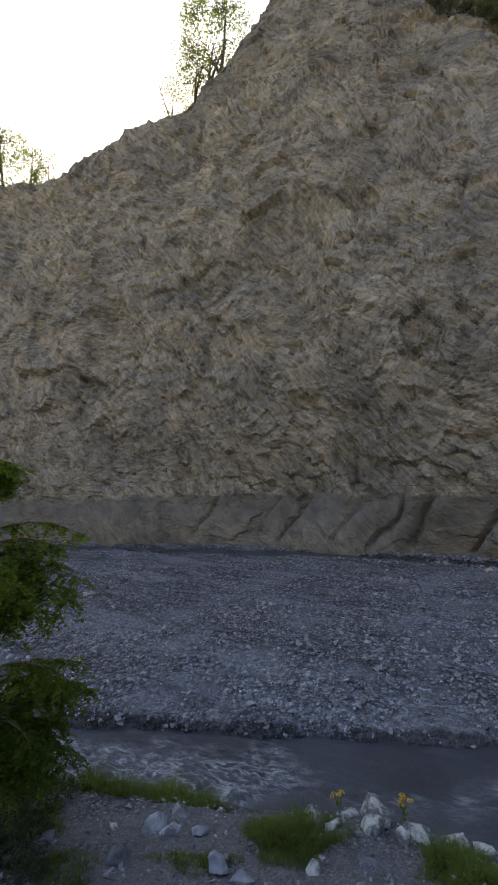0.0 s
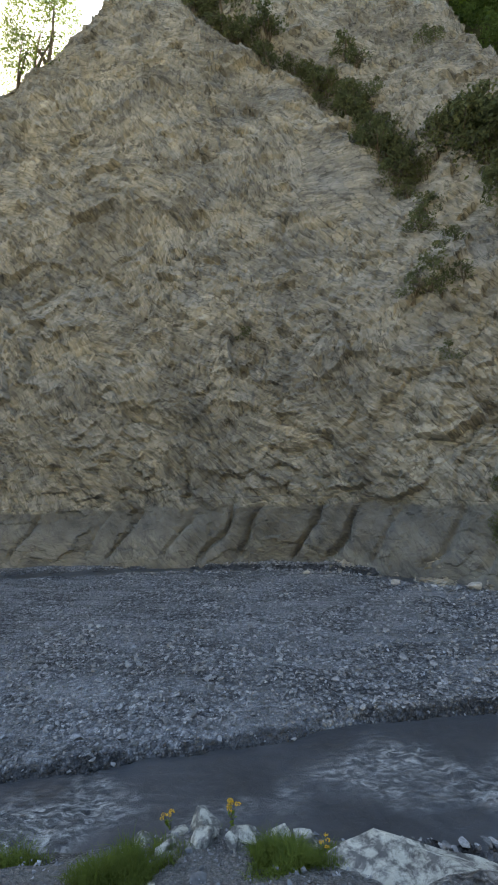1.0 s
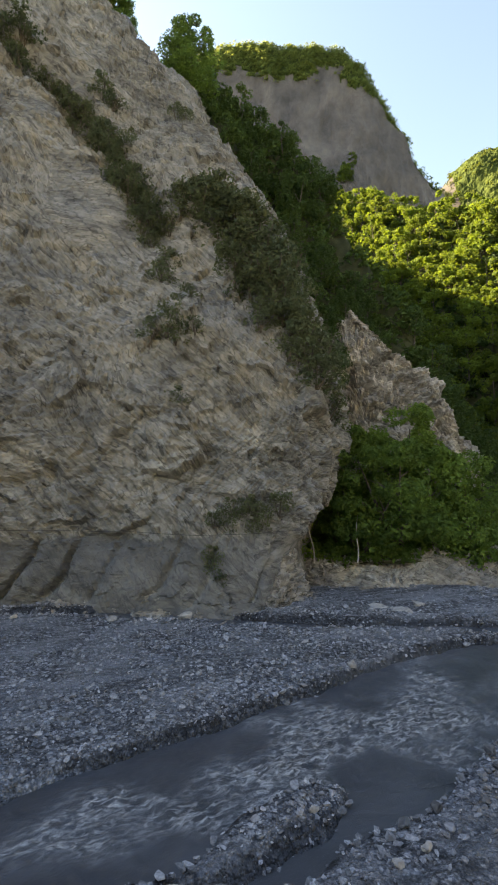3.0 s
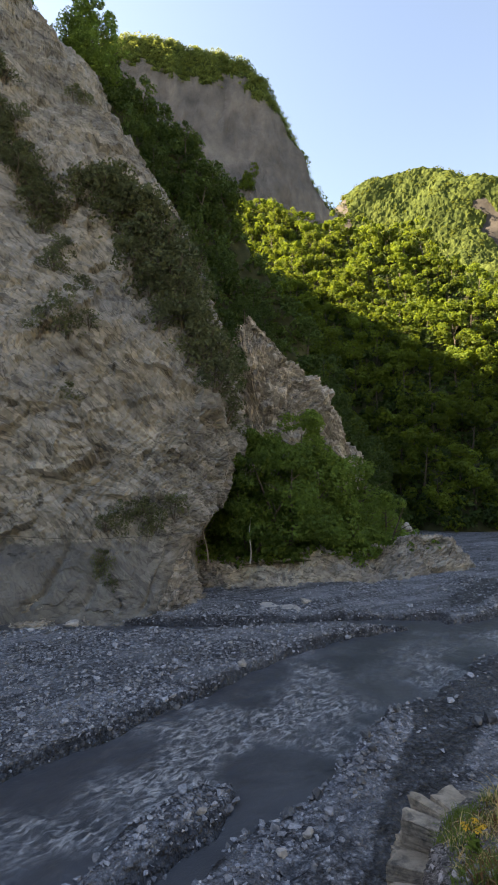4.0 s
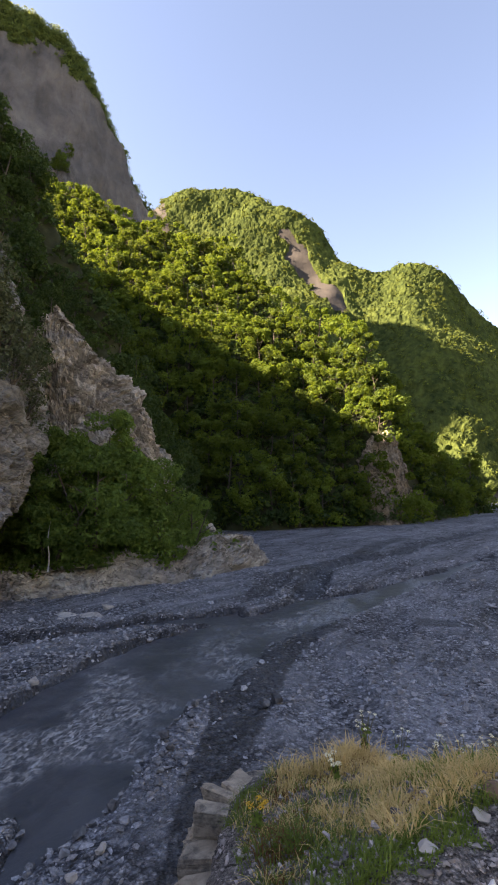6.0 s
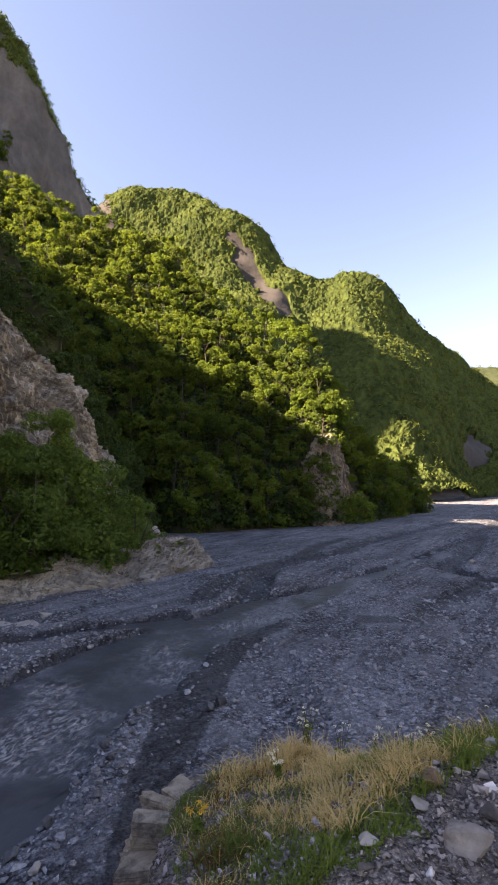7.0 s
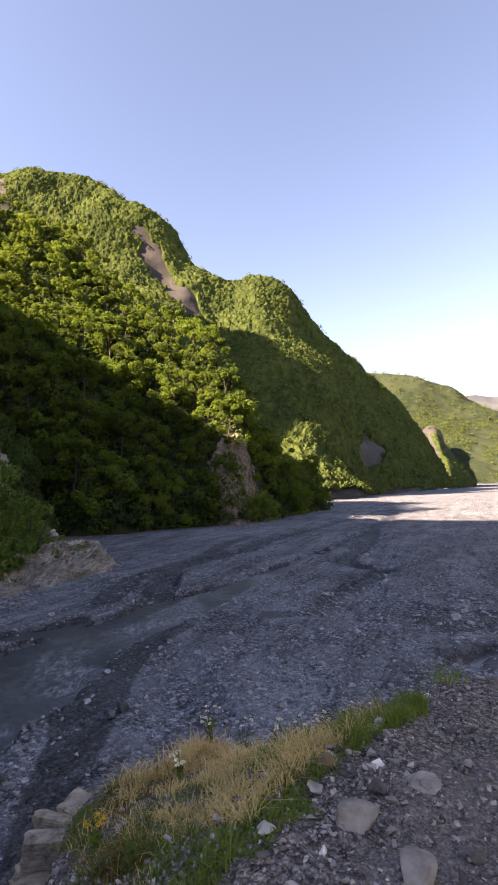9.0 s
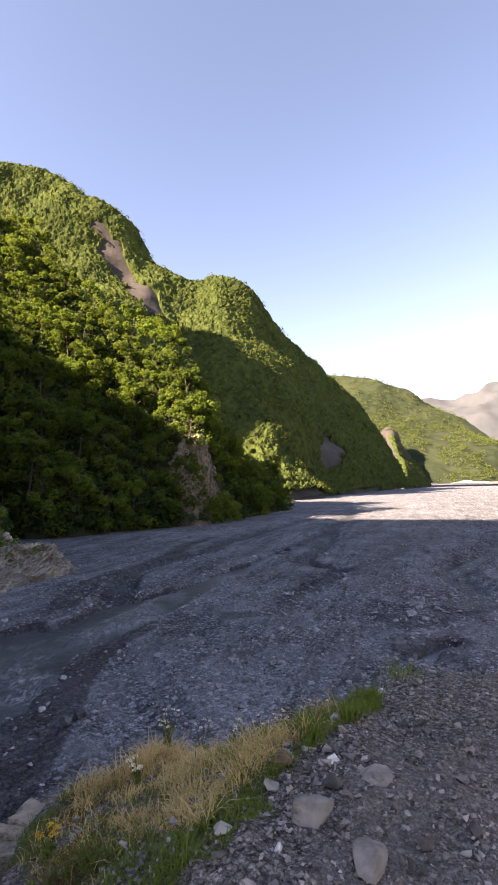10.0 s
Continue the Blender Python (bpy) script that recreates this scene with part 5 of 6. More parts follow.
def pebble_heap(name, pts, sizes, material_, label, r, category="gravel"):
    """Many small stones as one mesh."""
    vs, fs, o = [], [], 0
    which = r.integers(len(PEBBLES), size=len(pts))
    for k in range(len(PEBBLES)):
        i = np.where(which == k)[0]
        v, f = PEBBLES[k]
        a = r.uniform(0, 6.28, len(i))
        c, s = np.cos(a), np.sin(a)
        tilt = r.normal(0, 0.18, (len(i), 1))
        x, y, z = v[:, 0][None], v[:, 1][None], v[:, 2][None]
        z = z + tilt * x
        w = np.stack([x * c[:, None] - y * s[:, None], x * s[:, None] + y * c[:, None], z + 0 * a[:, None]], -1) * sizes[i][:, None, None] + pts[i][:, None]
        vs.append(w.reshape(-1, 3))
        fs.append((f[None] + (np.arange(len(i)) * len(v))[:, None, None]).reshape(-1, 3) + o)
        o += len(i) * len(v)
    return put(name, mesh_of(name, np.concatenate(vs), np.concatenate(fs)), material_, label=label, category=category, kind="stuff")


def lone_stones(name, pts, sizes, material_, label, group, r):
    """Stones that each are a thing, on shared meshes."""
    shapes = [mesh_of(name, *hull(140 + s, 12, (1, 0.8, 0.55))) for s in range(8)]
    for p, s in zip(pts, sizes):
        ob = put(name, shapes[r.integers(8)], material_, label=label, category="stone", group=group)
        ob.matrix_world = Matrix.Translation(p) @ Matrix.Rotation(r.uniform(0, 6.28), 4, "Z") @ Matrix.Rotation(r.normal(0, 0.25), 4, "X") @ Matrix.Diagonal((s, s, s, 1))


def boulder_mesh(name, seed, shape, rough_by=0.06, n=16):
    """A boulder: an angular hull, its faces cut finer and roughened, its edges worn."""
    v, f = hull(seed, n, shape, 0.75)
    me = mesh_of(name, v, f)
    bm = bmesh.new()
    bm.from_mesh(me)
    size = max(shape)
    for _ in range(2):
        bmesh.ops.subdivide_edges(bm, edges=bm.edges, cuts=1, use_grid_fill=True)
        bmesh.ops.triangulate(bm, faces=bm.faces)
        bmesh.ops.smooth_vert(bm, verts=bm.verts, factor=0.07, use_axis_x=True, use_axis_y=True, use_axis_z=True)
    bmesh.ops.recalc_face_normals(bm, faces=bm.faces)
    p = np.array([q.co[:] for q in bm.verts])
    d = fbm(p / size * 5 + seed, 3)
    for q, k in zip(bm.verts, d):
        q.co += q.normal * float(k) * rough_by * size * 0.5
    bm.to_mesh(me)
    bm.free()
    return me


STONE = plain_material("grey_stone", (0.105, 0.112, 0.126), (0.31, 0.325, 0.356), 7.0, 0.9, 0.4, 0.02, 6, 0.5)
STONE_PALE = plain_material("pale_stone", (0.17, 0.16, 0.15), (0.42, 0.4, 0.37), 6.0, 0.9, 0.4, 0.02, 6, 0.15)
STONE_WHITE = plain_material("white_quartz", (0.55, 0.54, 0.52), (0.85, 0.84, 0.82), 14.0, 0.7, 0.3, 0.01, 4)
STONE_RUST = plain_material("rusty_stone", (0.1, 0.062, 0.045), (0.24, 0.15, 0.1), 10.0, 0.9, 0.4, 0.02)
ROAD_STONE = plain_material("road_stone", (0.1, 0.09, 0.087), (0.31, 0.28, 0.268), 18.0, 0.9, 0.4, 0.01, 6, 0.75)
ROAD_ROCK = plain_material("road_rock", (0.12, 0.108, 0.1), (0.33, 0.3, 0.275), 12.0, 0.9, 0.7, 0.03, 7, 0.15)


def on_bank(x, y):
    d = np.hypot(bank[..., 0] - x, bank[..., 1] - y) - 0.02 * bank[..., 2]
    return float(bank.reshape(-1, 3)[np.argmin(d)][2])


def on_bed(x, y):
    return float(bed_height(np.array([x]), np.array([y]))[0])


seeds = iter(range(500, 900))


def boulder(name, x, y, size, material_, label, group, ground, sink=0.25, shape=(1, 0.8, 0.6), turn=None):
    s = next(seeds)
    me = boulder_mesh(name, s, tuple(k * size for k in shape))
    ob = put(name, me, material_, label=label, category="stone", group=group)
    low = min(v.co.z for v in me.vertices)
    a = turn if turn is not None else (s * 1.7) % 6.28
    ob.matrix_world = Matrix.Translation((x, y, ground(x, y) - low - sink * size * shape[2])) @ Matrix.Rotation(a, 4, "Z")
    return ob


# boulders lying on the river bed
for x, y, s, pale in [(11.9, 3.9, 0.42, 1), (11.7, 4.85, 0.36, 0), (26.6, 9.8, 0.85, 1), (16.9, 8.5, 0.55, 1), (9.3, 5.35, 0.3, 1), (10.4, 3.0, 0.3, 0), (9.6, 3.15, 0.34, 1), (8.9, 3.4, 0.3, 1), (10.0, 5.1, 0.28, 0),
                      (18.4, 8.0, 0.3, 0), (14.2, 8.6, 0.3, 0), (22.5, 6.2, 0.4, 0), (23.9, 7.7, 0.25, 1), (17.0, 1.4, 0.35, 0), (19.5, 1.0, 0.4, 0), (14.6, 3.9, 0.25, 0), (13.1, 2.3, 0.3, 0), (8.2, 6.0, 0.28, 0),
                      (37, -12.6, 0.5, 1), (43.6, -20.2, 0.9, 1), (25, -1.3, 0.4, 0), (29, 4.6, 0.5, 0), (31.5, 7.2, 0.5, 0), (24, 12.6, 0.5, 0), (12.2, 24.8, 0.6, 1), (15.4, 21.0, 0.8, 1), (17.8, 18.2, 0.9, 1), (4.6, 31.5, 0.6, 1), (33, -16, 0.5, 0), (38, -24, 0.6, 0), (28, -12, 0.4, 0), (22, -8, 0.35, 0), (19, -5, 0.3, 0), (45, -16, 0.6, 0)]:
    boulder("boulder", x, y, s, STONE_PALE if pale else STONE, "pale rounded boulder on the river gravel" if pale else "grey boulder on the river gravel", "boulders of the river bed", on_bed)
boulder("flat_boulder", -7.9, 24.6, 1.15, STONE_PALE, "flat pale boulder half buried in gravel", "boulders of the river bed", on_bed, 0.3, (1, 0.7, 0.4))
WET_STONE = plain_material("wet_stone", (0.03, 0.032, 0.037), (0.1, 0.105, 0.115), 6.0, 0.35, 0.3, 0.02, 6, 0.4)
for x, y, s in [(15.6, 3.7, 0.3), (17.1, 3.5, 0.42), (16.6, 2.95, 0.34), (14.9, 3.7, 0.26), (14.4, 4.0, 0.3), (14.7, 4.55, 0.22), (12.6, 4.8, 0.28), (13.1, 4.8, 0.2), (15.9, 3.4, 0.24), (16.3, 3.75, 0.3), (17.6, 3.2, 0.3), (18.3, 3.1, 0.35), (13.6, 3.1, 0.32), (13.05, 2.8, 0.25), (16.1, 0.3, 0.4), (15.8, 0.6, 0.3), (10.95, 3.45, 0.24), (10.1, 3.8, 0.26), (11.6, 2.7, 0.22), (15.5, 2.7, 0.25)]:
    boulder("wet_boulder", x, y, s * 1.35, WET_STONE, "dark wet stone at the stream's edge", "wet stones of the stream", on_bed, 0.06, (1, 0.85, 0.75))
boulder("flat_boulder", 24.8, 10.9, 3.3, STONE_PALE, "flat pale boulder half buried in gravel", "boulders of the river bed", on_bed, 0.5, (1, 0.75, 0.22))

# stones round the puddle below the road's corner
r = np.random.default_rng(31)
for k in range(46):
    f = r.uniform(0, 1)
    x, y = 16.5 + 11.0 * f + r.normal(0, 1.0), -10.8 - 8.6 * f + r.normal(0, 0.9)
    boulder("boulder", x, y, float(np.clip(np.exp(r.normal(-0.95, 0.4)), 0.2, 0.95)), STONE_PALE if k % 7 == 0 else STONE, "flat grey stone among wet gravel", "stones by the puddle", on_bed, 0.3, (1, 0.75, 0.4))
v, f = blades(np.c_[r.uniform(20.3, 21.3, 500), r.uniform(-14.7, -13.8, 500), np.full(500, 0.0)], 0.12, 0.02, 0.8, r)
put("waterweed", mesh_of("waterweed", v, f), leaf_material("green_weed", (0.08, 0.12, 0.02), (0.2, 0.26, 0.05), (0.3, 0.4, 0.06)), label="patch of green weed by the puddle", category="weed", kind="stuff")

# cobbles, thick along the channels
r = np.random.default_rng(11)
px, py = r.uniform(-14, 46, 160000), r.uniform(-24, 32, 160000)
edge = np.full(px.shape, 1e9)
for pairs, deep in CHANNELS[1:4]:
    edge = np.minimum(edge, np.abs(edge_dist(px, py, pairs) - 0.35))
bar = np.minimum(np.abs(dist_to_line(px, py, [(5.5, 6.3), (7.4, 5.95), (9.0, 5.7), (10.9, 5.35)])), np.abs(dist_to_line(px, py, [(9.0, 4.1), (10.4, 3.75), (12.2, 3.4), (14.0, 3.1)])))
patchy = fbm(np.stack([px, py, 0 * px], -1) / 3.5, 3)
w = (0.3 + 0.55 * (edge_dist(px, py, MAIN) < 9) * (py > 4) * (px < 24) + 1.8 * np.exp(-(edge / 0.7) ** 2) + 2.6 * np.exp(-(bar / 0.3) ** 2) + 0.35 * (patchy > 0.1)) * np.exp(-np.hypot(px - 7, py - 8) / 15.0)
w = w * np.where(edge_dist(px, py, WET) < 0.15, 0.12, 1.0)
keep = r.uniform(0, 1, len(px)) < w * 1.5
px, py, edge, bar = px[keep], py[keep], edge[keep], bar[keep]
pz = bed_height(px, py)
dry = pz > WATER_Z - 0.06
px, py, pz, edge, bar = px[dry], py[dry], pz[dry], edge[dry], bar[dry]
sz = np.exp(r.normal(-2.45, 0.48, len(px))) * (1 + 0.15 * np.exp(-(bar / 0.5) ** 2)) * (1 + np.hypot(px, py) / 60)
big_ones = np.argsort(-sz * np.exp(-np.hypot(px - 8, py - 6) / 14.0))[:280]
single = np.zeros(len(px), bool)
single[big_ones] = True
lone_stones("cobble", np.c_[px, py, pz + np.clip(sz, 0.04, 0.38) * 0.12][single], np.clip(sz, 0.04, 0.38)[single], STONE, "grey cobble lying on the river gravel", "cobbles of the river bed", r)
px, py, pz, sz = px[~single], py[~single], pz[~single], sz[~single]
pebble_heap("cobbles", np.c_[px, py, pz + sz * 0.12], np.clip(sz, 0.04, 0.38), STONE, "grey cobbles strewn over the river gravel", r, "cobbles")

r = np.random.default_rng(19)
px, py = r.uniform(8, 62, 60000), r.uniform(-36, 6, 60000)
patchy = fbm(np.stack([px, py, 0 * px], -1) / np.array([6.0, 3.0, 1.0]), 3)
keep = r.uniform(0, 1, len(px)) < np.where(edge_dist(px, py, WET) < 0.15, 0.1, 1.0) * (0.2 + 0.75 * (patchy > 0.05)) * np.exp(-np.hypot(px - 12, py + 6) / 17.0)
px, py = px[keep], py[keep]
pz = bed_height(px, py)
sz = np.clip(np.exp(r.normal(-2.05, 0.5, len(px))), 0.06, 0.55) * (0.7 + np.hypot(px, py) / 70)
pebble_heap("field_stones", np.c_[px, py, pz + sz * 0.1], sz, STONE, "scattered grey stones on the wide gravel flat", r, "stones")

# ---- the bank below the road ----
STONE_LICHEN = material("lichened_limestone", 0.92)
ln = Net(STONE_LICHEN)
lf = ln.place()
lw = ln.warp(lf, 1.5, 0.4)
lp = ln.noise(lw, 3.2, 7, 0.7)
ln.colour(ln.mix(ln.ramp(ln.noise(lw, 5.0, 5, 0.7), [(0.42, (0, 0, 0)), (0.56, (1, 1, 1))]), ln.ramp(lp, [(0.3, (0.07, 0.07, 0.072)), (0.7, (0.2, 0.2, 0.2))]), ln.ramp(lp, [(0.3, (0.36, 0.36, 0.33)), (0.7, (0.62, 0.62, 0.57))])))
ln.bump(lp, 0.8, 0.12)
boulder("rock_slab", 3.68, 4.0, 2.75, STONE_LICHEN, "large lichen-pale limestone slab on the river bank", "rocks of the bank", on_bank, 0.22, (1, 0.55, 0.28), -0.75)
for x, y, s, m, sh in [(1.0, 6.15, 0.5, 0, (1, 0.6, 0.4)), (1.35, 5.9, 0.45, 0, (1, 0.7, 0.5)), (1.75, 5.75, 0.6, 0, (1, 0.8, 0.7)), (1.65, 5.45, 0.45, 0, (1, 0.7, 0.6)), (2.15, 5.45, 0.5, 0, (1, 0.7, 0.5)), (2.5, 5.3, 0.55, 0, (1, 0.8, 0.5)), (2.85, 5.15, 0.5, 0, (1, 0.6, 0.5)), (1.2, 5.55, 0.4, 0, (1, 0.6, 0.4)), (0.8, 6.5, 0.4, 0, (1, 0.7, 0.4)), (1.5, 6.2, 0.5, 0, (1, 0.6, 0.35)), (1.95, 5.95, 0.45, 0, (1, 0.7, 0.35)), (2.35, 5.75, 0.5, 0, (1, 0.6, 0.3)), (2.7, 5.65, 0.42, 0, (1, 0.8, 0.35)), (1.95, 5.3, 0.36, 0, (1, 0.7, 0.5)), (2.25, 5.1, 0.3, 0, (1, 0.6, 0.5)), (1.1, 6.4, 0.3, 0, (1, 0.7, 0.4)), (2.6, 4.95, 0.3, 0, (1, 0.7, 0.5)),
                       (-1.45, 5.55, 0.42, 0, (1, 0.4, 0.3)), (-0.95, 5.6, 0.45, 1, (1, 0.7, 0.5)), (-0.7, 5.95, 0.34, 1, (1, 0.5, 0.7)), (-0.75, 5.5, 0.35, 1, (1, 0.7, 0.4)), (-0.12, 4.62, 0.36, 1, (1, 0.75, 0.75)), (0.88, 4.7, 0.26, 0, (1, 0.8, 0.8)), (0.93, 4.95, 0.2, 0, (1, 0.7, 0.6)), (-1.15, 4.85, 0.4, 1, (1, 0.8, 0.5)), (0.15, 4.45, 0.3, 1, (1, 0.8, 0.4)), (1.4, 4.7, 0.3, 1, (1, 0.8, 0.4)), (-0.4, 5.5, 0.24, 1, (1, 0.8, 0.5)), (-2.1, 5.2, 0.35, 1, (1, 0.8, 0.5))]:
    boulder("rock", x, y, s, STONE if m else STONE_LICHEN, "grey angular rock on the stony bank" if m else "pale lichened rock at the edge of the bank", "rocks of the bank", on_bank, 0.3, sh)

r = np.random.default_rng(12)
sel = bank[45:160, 8:190].reshape(-1, 3)
sel = sel[(sel[:, 2] < 4.6) & (sel[:, 2] > -0.1) & (sel[:, 1] > 1.0)]
i = r.choice(len(sel), 4200)
sz = np.clip(np.exp(r.normal(-3.0, 0.55, len(i))), 0.02, 0.22)
pebble_heap("bank_stones", sel[i] + r.normal(0, 0.06, (len(i), 3)) * np.array([1, 1, 0]) + np.c_[0 * sz, 0 * sz, sz * 0.1], sz, STONE, "loose grey stones on the river bank", r, "stones")

# ---- road shelf ----
for x, y, s, m, sh in [(2.57, -1.43, 0.1, STONE_WHITE, (0.6, 1.0, 0.5)), (2.18, -1.05, 0.06, STONE_WHITE, (1, 0.8, 0.7)), (2.26, -1.22, 0.24, ROAD_ROCK, (1, 0.65, 0.6)), (2.4, -1.36, 0.12, ROAD_STONE, (1, 0.8, 0.5)), (2.38, -1.55, 0.2, ROAD_ROCK, (1, 0.8, 0.35)), (2.0, -1.3, 0.2, ROAD_ROCK, (1, 0.8, 0.4)), (1.95, -0.98, 0.16, STONE_PALE, (1, 0.7, 0.5)),
                       (2.62, -1.22, 0.14, STONE_RUST, (1, 0.8, 0.5)), (3.3, -2.12, 0.08, STONE_WHITE, (1, 0.7, 0.7)), (2.48, -1.12, 0.1, STONE_PALE, (1, 0.7, 0.5)), (2.3, -0.88, 0.1, STONE_PALE, (1, 0.7, 0.6)), (2.55, -1.0, 0.1, ROAD_STONE, (1, 0.7, 0.6)), (2.9, -1.62, 0.09, STONE_PALE, (1, 0.8, 0.6)), (2.7, -2.2, 0.06, STONE_PALE, (1, 0.8, 0.6)), (2.05, -1.75, 0.08, ROAD_STONE, (1, 0.8, 0.5)), (2.75, -1.7, 0.03, STONE_WHITE, (1, 0.8, 0.6))]:
    boulder("road_stone", x, y, s, m, {STONE_WHITE: "small white stone lying on the gravel road", STONE_PALE: "pale angular stone on the road edge", STONE_RUST: "rust-brown stone on the road edge", ROAD_STONE: "dark grey angular stone on the road edge", ROAD_ROCK: "grey-brown faceted rock half sunk in the road edge"}[m], "stones of the road edge", on_bank, 0.2, sh)
r = np.random.default_rng(13)
sel = bank[:92, 140:].reshape(-1, 3)
sel = sel[(sel[:, 2] > 5.1) & (sel[:, 0] > 1.0) & (sel[:, 0] < 4.2) & (sel[:, 1] < -0.2) & (sel[:, 1] > -4.5)]
i = r.choice(len(sel), 15000)
pts = sel[i] + r.normal(0, 0.03, (len(i), 3)) * np.array([1, 1, 0])
sz = np.clip(np.exp(r.normal(-4.05, 0.5, len(i))), 0.007, 0.075) * (1 + 0.8 * (r.uniform(0, 1, len(i)) < 0.05))
single = np.zeros(len(sz), bool)
single[np.argsort(-sz)[:260]] = True
lone_stones("crushed_stone", (pts + np.c_[0 * sz, 0 * sz, sz * 0.15])[single], sz[single], ROAD_STONE, "angular crushed stone on the gravel road", "crushed stones of the road", r)
pts, sz = pts[~single], sz[~single]
pebble_heap("road_stones", pts + np.c_[0 * sz, 0 * sz, sz * 0.15], sz, ROAD_STONE, "loose crushed stone on the road shelf", r, "gravel")

# broken stone courses that hold the verge
WALL_STONE = material("brown_ledge_stone", 0.92)
kn = Net(WALL_STONE)
kf = kn.place()
kw = kn.warp(kf, 4.0, 0.2)
kp = kn.noise(kw, 9.0, 7, 0.72)
info_k = kn.node("ObjectInfo")
kn.colour(kn.mix(kn.ramp(kn.math("ADD", kn.noise(kw, 4.0, 6, 0.7), kn.math("MULTIPLY", info_k.outputs["Random"], 0.16)), [(0.64, (0, 0, 0)), (0.78, (1, 1, 1))]), kn.ramp(kp, [(0.3, (0.22, 0.185, 0.145)), (0.7, (0.46, 0.395, 0.31))]), kn.ramp(kp, [(0.3, (0.05, 0.046, 0.044)), (0.7, (0.17, 0.155, 0.14))])))
kn.bump(kp, 0.9, 0.05)
kn.bump(kn.noise(kn.place((2.5, 2.5, 34)), 1.0, 5, 0.6), 1.0, 0.05)
wall = new("stone_wall")
tagged(wall, "broken layered stone wall below the grassy verge", "wall")
r = np.random.default_rng(14)
line = catmull(np.array([(3.4, -0.02), (3.66, 0.05), (3.9, 0.04), (4.05, -0.08), (4.18, -0.4), (4.3, -0.75), (4.4, -1.4)]), 60, 0)


def slab_mesh(seed, size):
    """A rough-sided slab of bedded stone."""
    bm = bmesh.new()
    bmesh.ops.create_cube(bm, size=1.0)
    bmesh.ops.bevel(bm, geom=bm.edges, offset=0.035, segments=1, affect="EDGES")
    bmesh.ops.subdivide_edges(bm, edges=[e for e in bm.edges if e.calc_length() > 0.5], cuts=3, use_grid_fill=True)
    bmesh.ops.triangulate(bm, faces=bm.faces)
    p = np.array([q.co[:] for q in bm.verts])
    d = np.stack([fbm(p * 2.6 + seed * 1.3 + k * 19, 3) for k in range(3)], -1)
    p = (p + d * np.array([0.035, 0.06, 0.07])) * np.array(size)
    for q, co in zip(bm.verts, p):
        q.co = co
    me = bpy.data.meshes.new("stone")
    bm.to_mesh(me)
    bm.free()
    return me


top_z = 4.66
for course in range(8):
    high = r.uniform(0.12, 0.2)
    k = int(r.integers(0, 4))
    while k < 57:
        step = int(r.integers(3, 9))
        a, b = line[k], line[min(k + step, 59)]
        L, mid = math.hypot(*(b - a)), (a + b) / 2
        ang = math.atan2(b[1] - a[1], b[0] - a[0])
        out = 0.025 * course + r.uniform(-0.07, 0.04)
        drop = 0.26 * max(0.0, 1 - k / 16.0) + 0.16 * max(0.0, (k - 28) / 20.0)
        ob = put("stone", slab_mesh(course * 60 + k, (L * 1.06, r.uniform(0.4, 0.55), high * 1.0)), WALL_STONE, wall)
        ob.matrix_world = Matrix.Translation((mid[0] - math.sin(ang) * out, mid[1] + math.cos(ang) * out, top_z - high / 2 - drop + r.uniform(-0.035, 0.02))) @ Matrix.Rotation(ang + r.uniform(-0.16, 0.16), 4, "Z") @ Matrix.Rotation(r.normal(0, 0.05), 4, "Y") @ Matrix.Rotation(r.normal(0.03, 0.05), 4, "X")
        k += step
    top_z -= high

# ---- grass and flowers ----
GREEN_GRASS = leaf_material("green_grass", (0.07, 0.11, 0.02), (0.22, 0.29, 0.055), (0.3, 0.42, 0.06), 0.2)
DRY_GRASS = leaf_material("dry_grass", (0.44, 0.3, 0.11), (0.9, 0.7, 0.35), (0.7, 0.53, 0.22), 0.2)
TURF = leaf_material("bank_turf", (0.055, 0.085, 0.02), (0.17, 0.22, 0.05), (0.3, 0.38, 0.07), 0.15)


def tuft(x, y, rx, ry, h, count, r, label):
    count = int(count * 1.5)
    t = r.uniform(0, 6.28, count)
    q = np.sqrt(r.uniform(0, 1, count)) * (0.85 + 0.3 * np.sin(3 * t + x)) * r.uniform(0.9, 1.15, count)
    qx, qy = x + rx * q * np.cos(t), y + ry * q * np.sin(t)
    z = np.array([on_bank(a, b) for a, b in zip(qx[:60], qy[:60])])
    plane = np.linalg.lstsq(np.c_[qx[:60], qy[:60], np.ones(60)], z, rcond=None)[0]
    pz = np.c_[qx, qy, np.ones(count)] @ plane
    v, f = blades(np.c_[qx, qy, pz - 0.02], 0.72 * h * (1.1 - 0.6 * q ** 2) * (0.8 + 0.5 * vnoise(np.c_[qx, qy, 0 * qx] * 5)), 0.0045, 0.9, r)
    return put("grass_tuft", mesh_of("grass_tuft", v, f), TURF, label=label, category="grass", kind="stuff")


r = np.random.default_rng(15)
for x, y, rx, ry, h, n in [(-2.0, 6.8, 0.6, 0.5, 0.5, 1700), (-0.95, 7.0, 0.85, 0.55, 0.5, 2400), (0.72, 5.35, 0.68, 0.6, 0.42, 3200), (2.45, 4.75, 0.6, 0.5, 0.38, 2600), (-2.6, 5.6, 0.7, 0.6, 0.3, 1800), (-0.35, 4.75, 0.5, 0.25, 0.14, 700), (-1.7, 4.6, 0.5, 0.4, 0.2, 900), (1.9, 6.05, 0.3, 0.2, 0.22, 500)]:
    tuft(x, y, rx, ry, h, n, r, "dense green grass tuft on the stony bank")


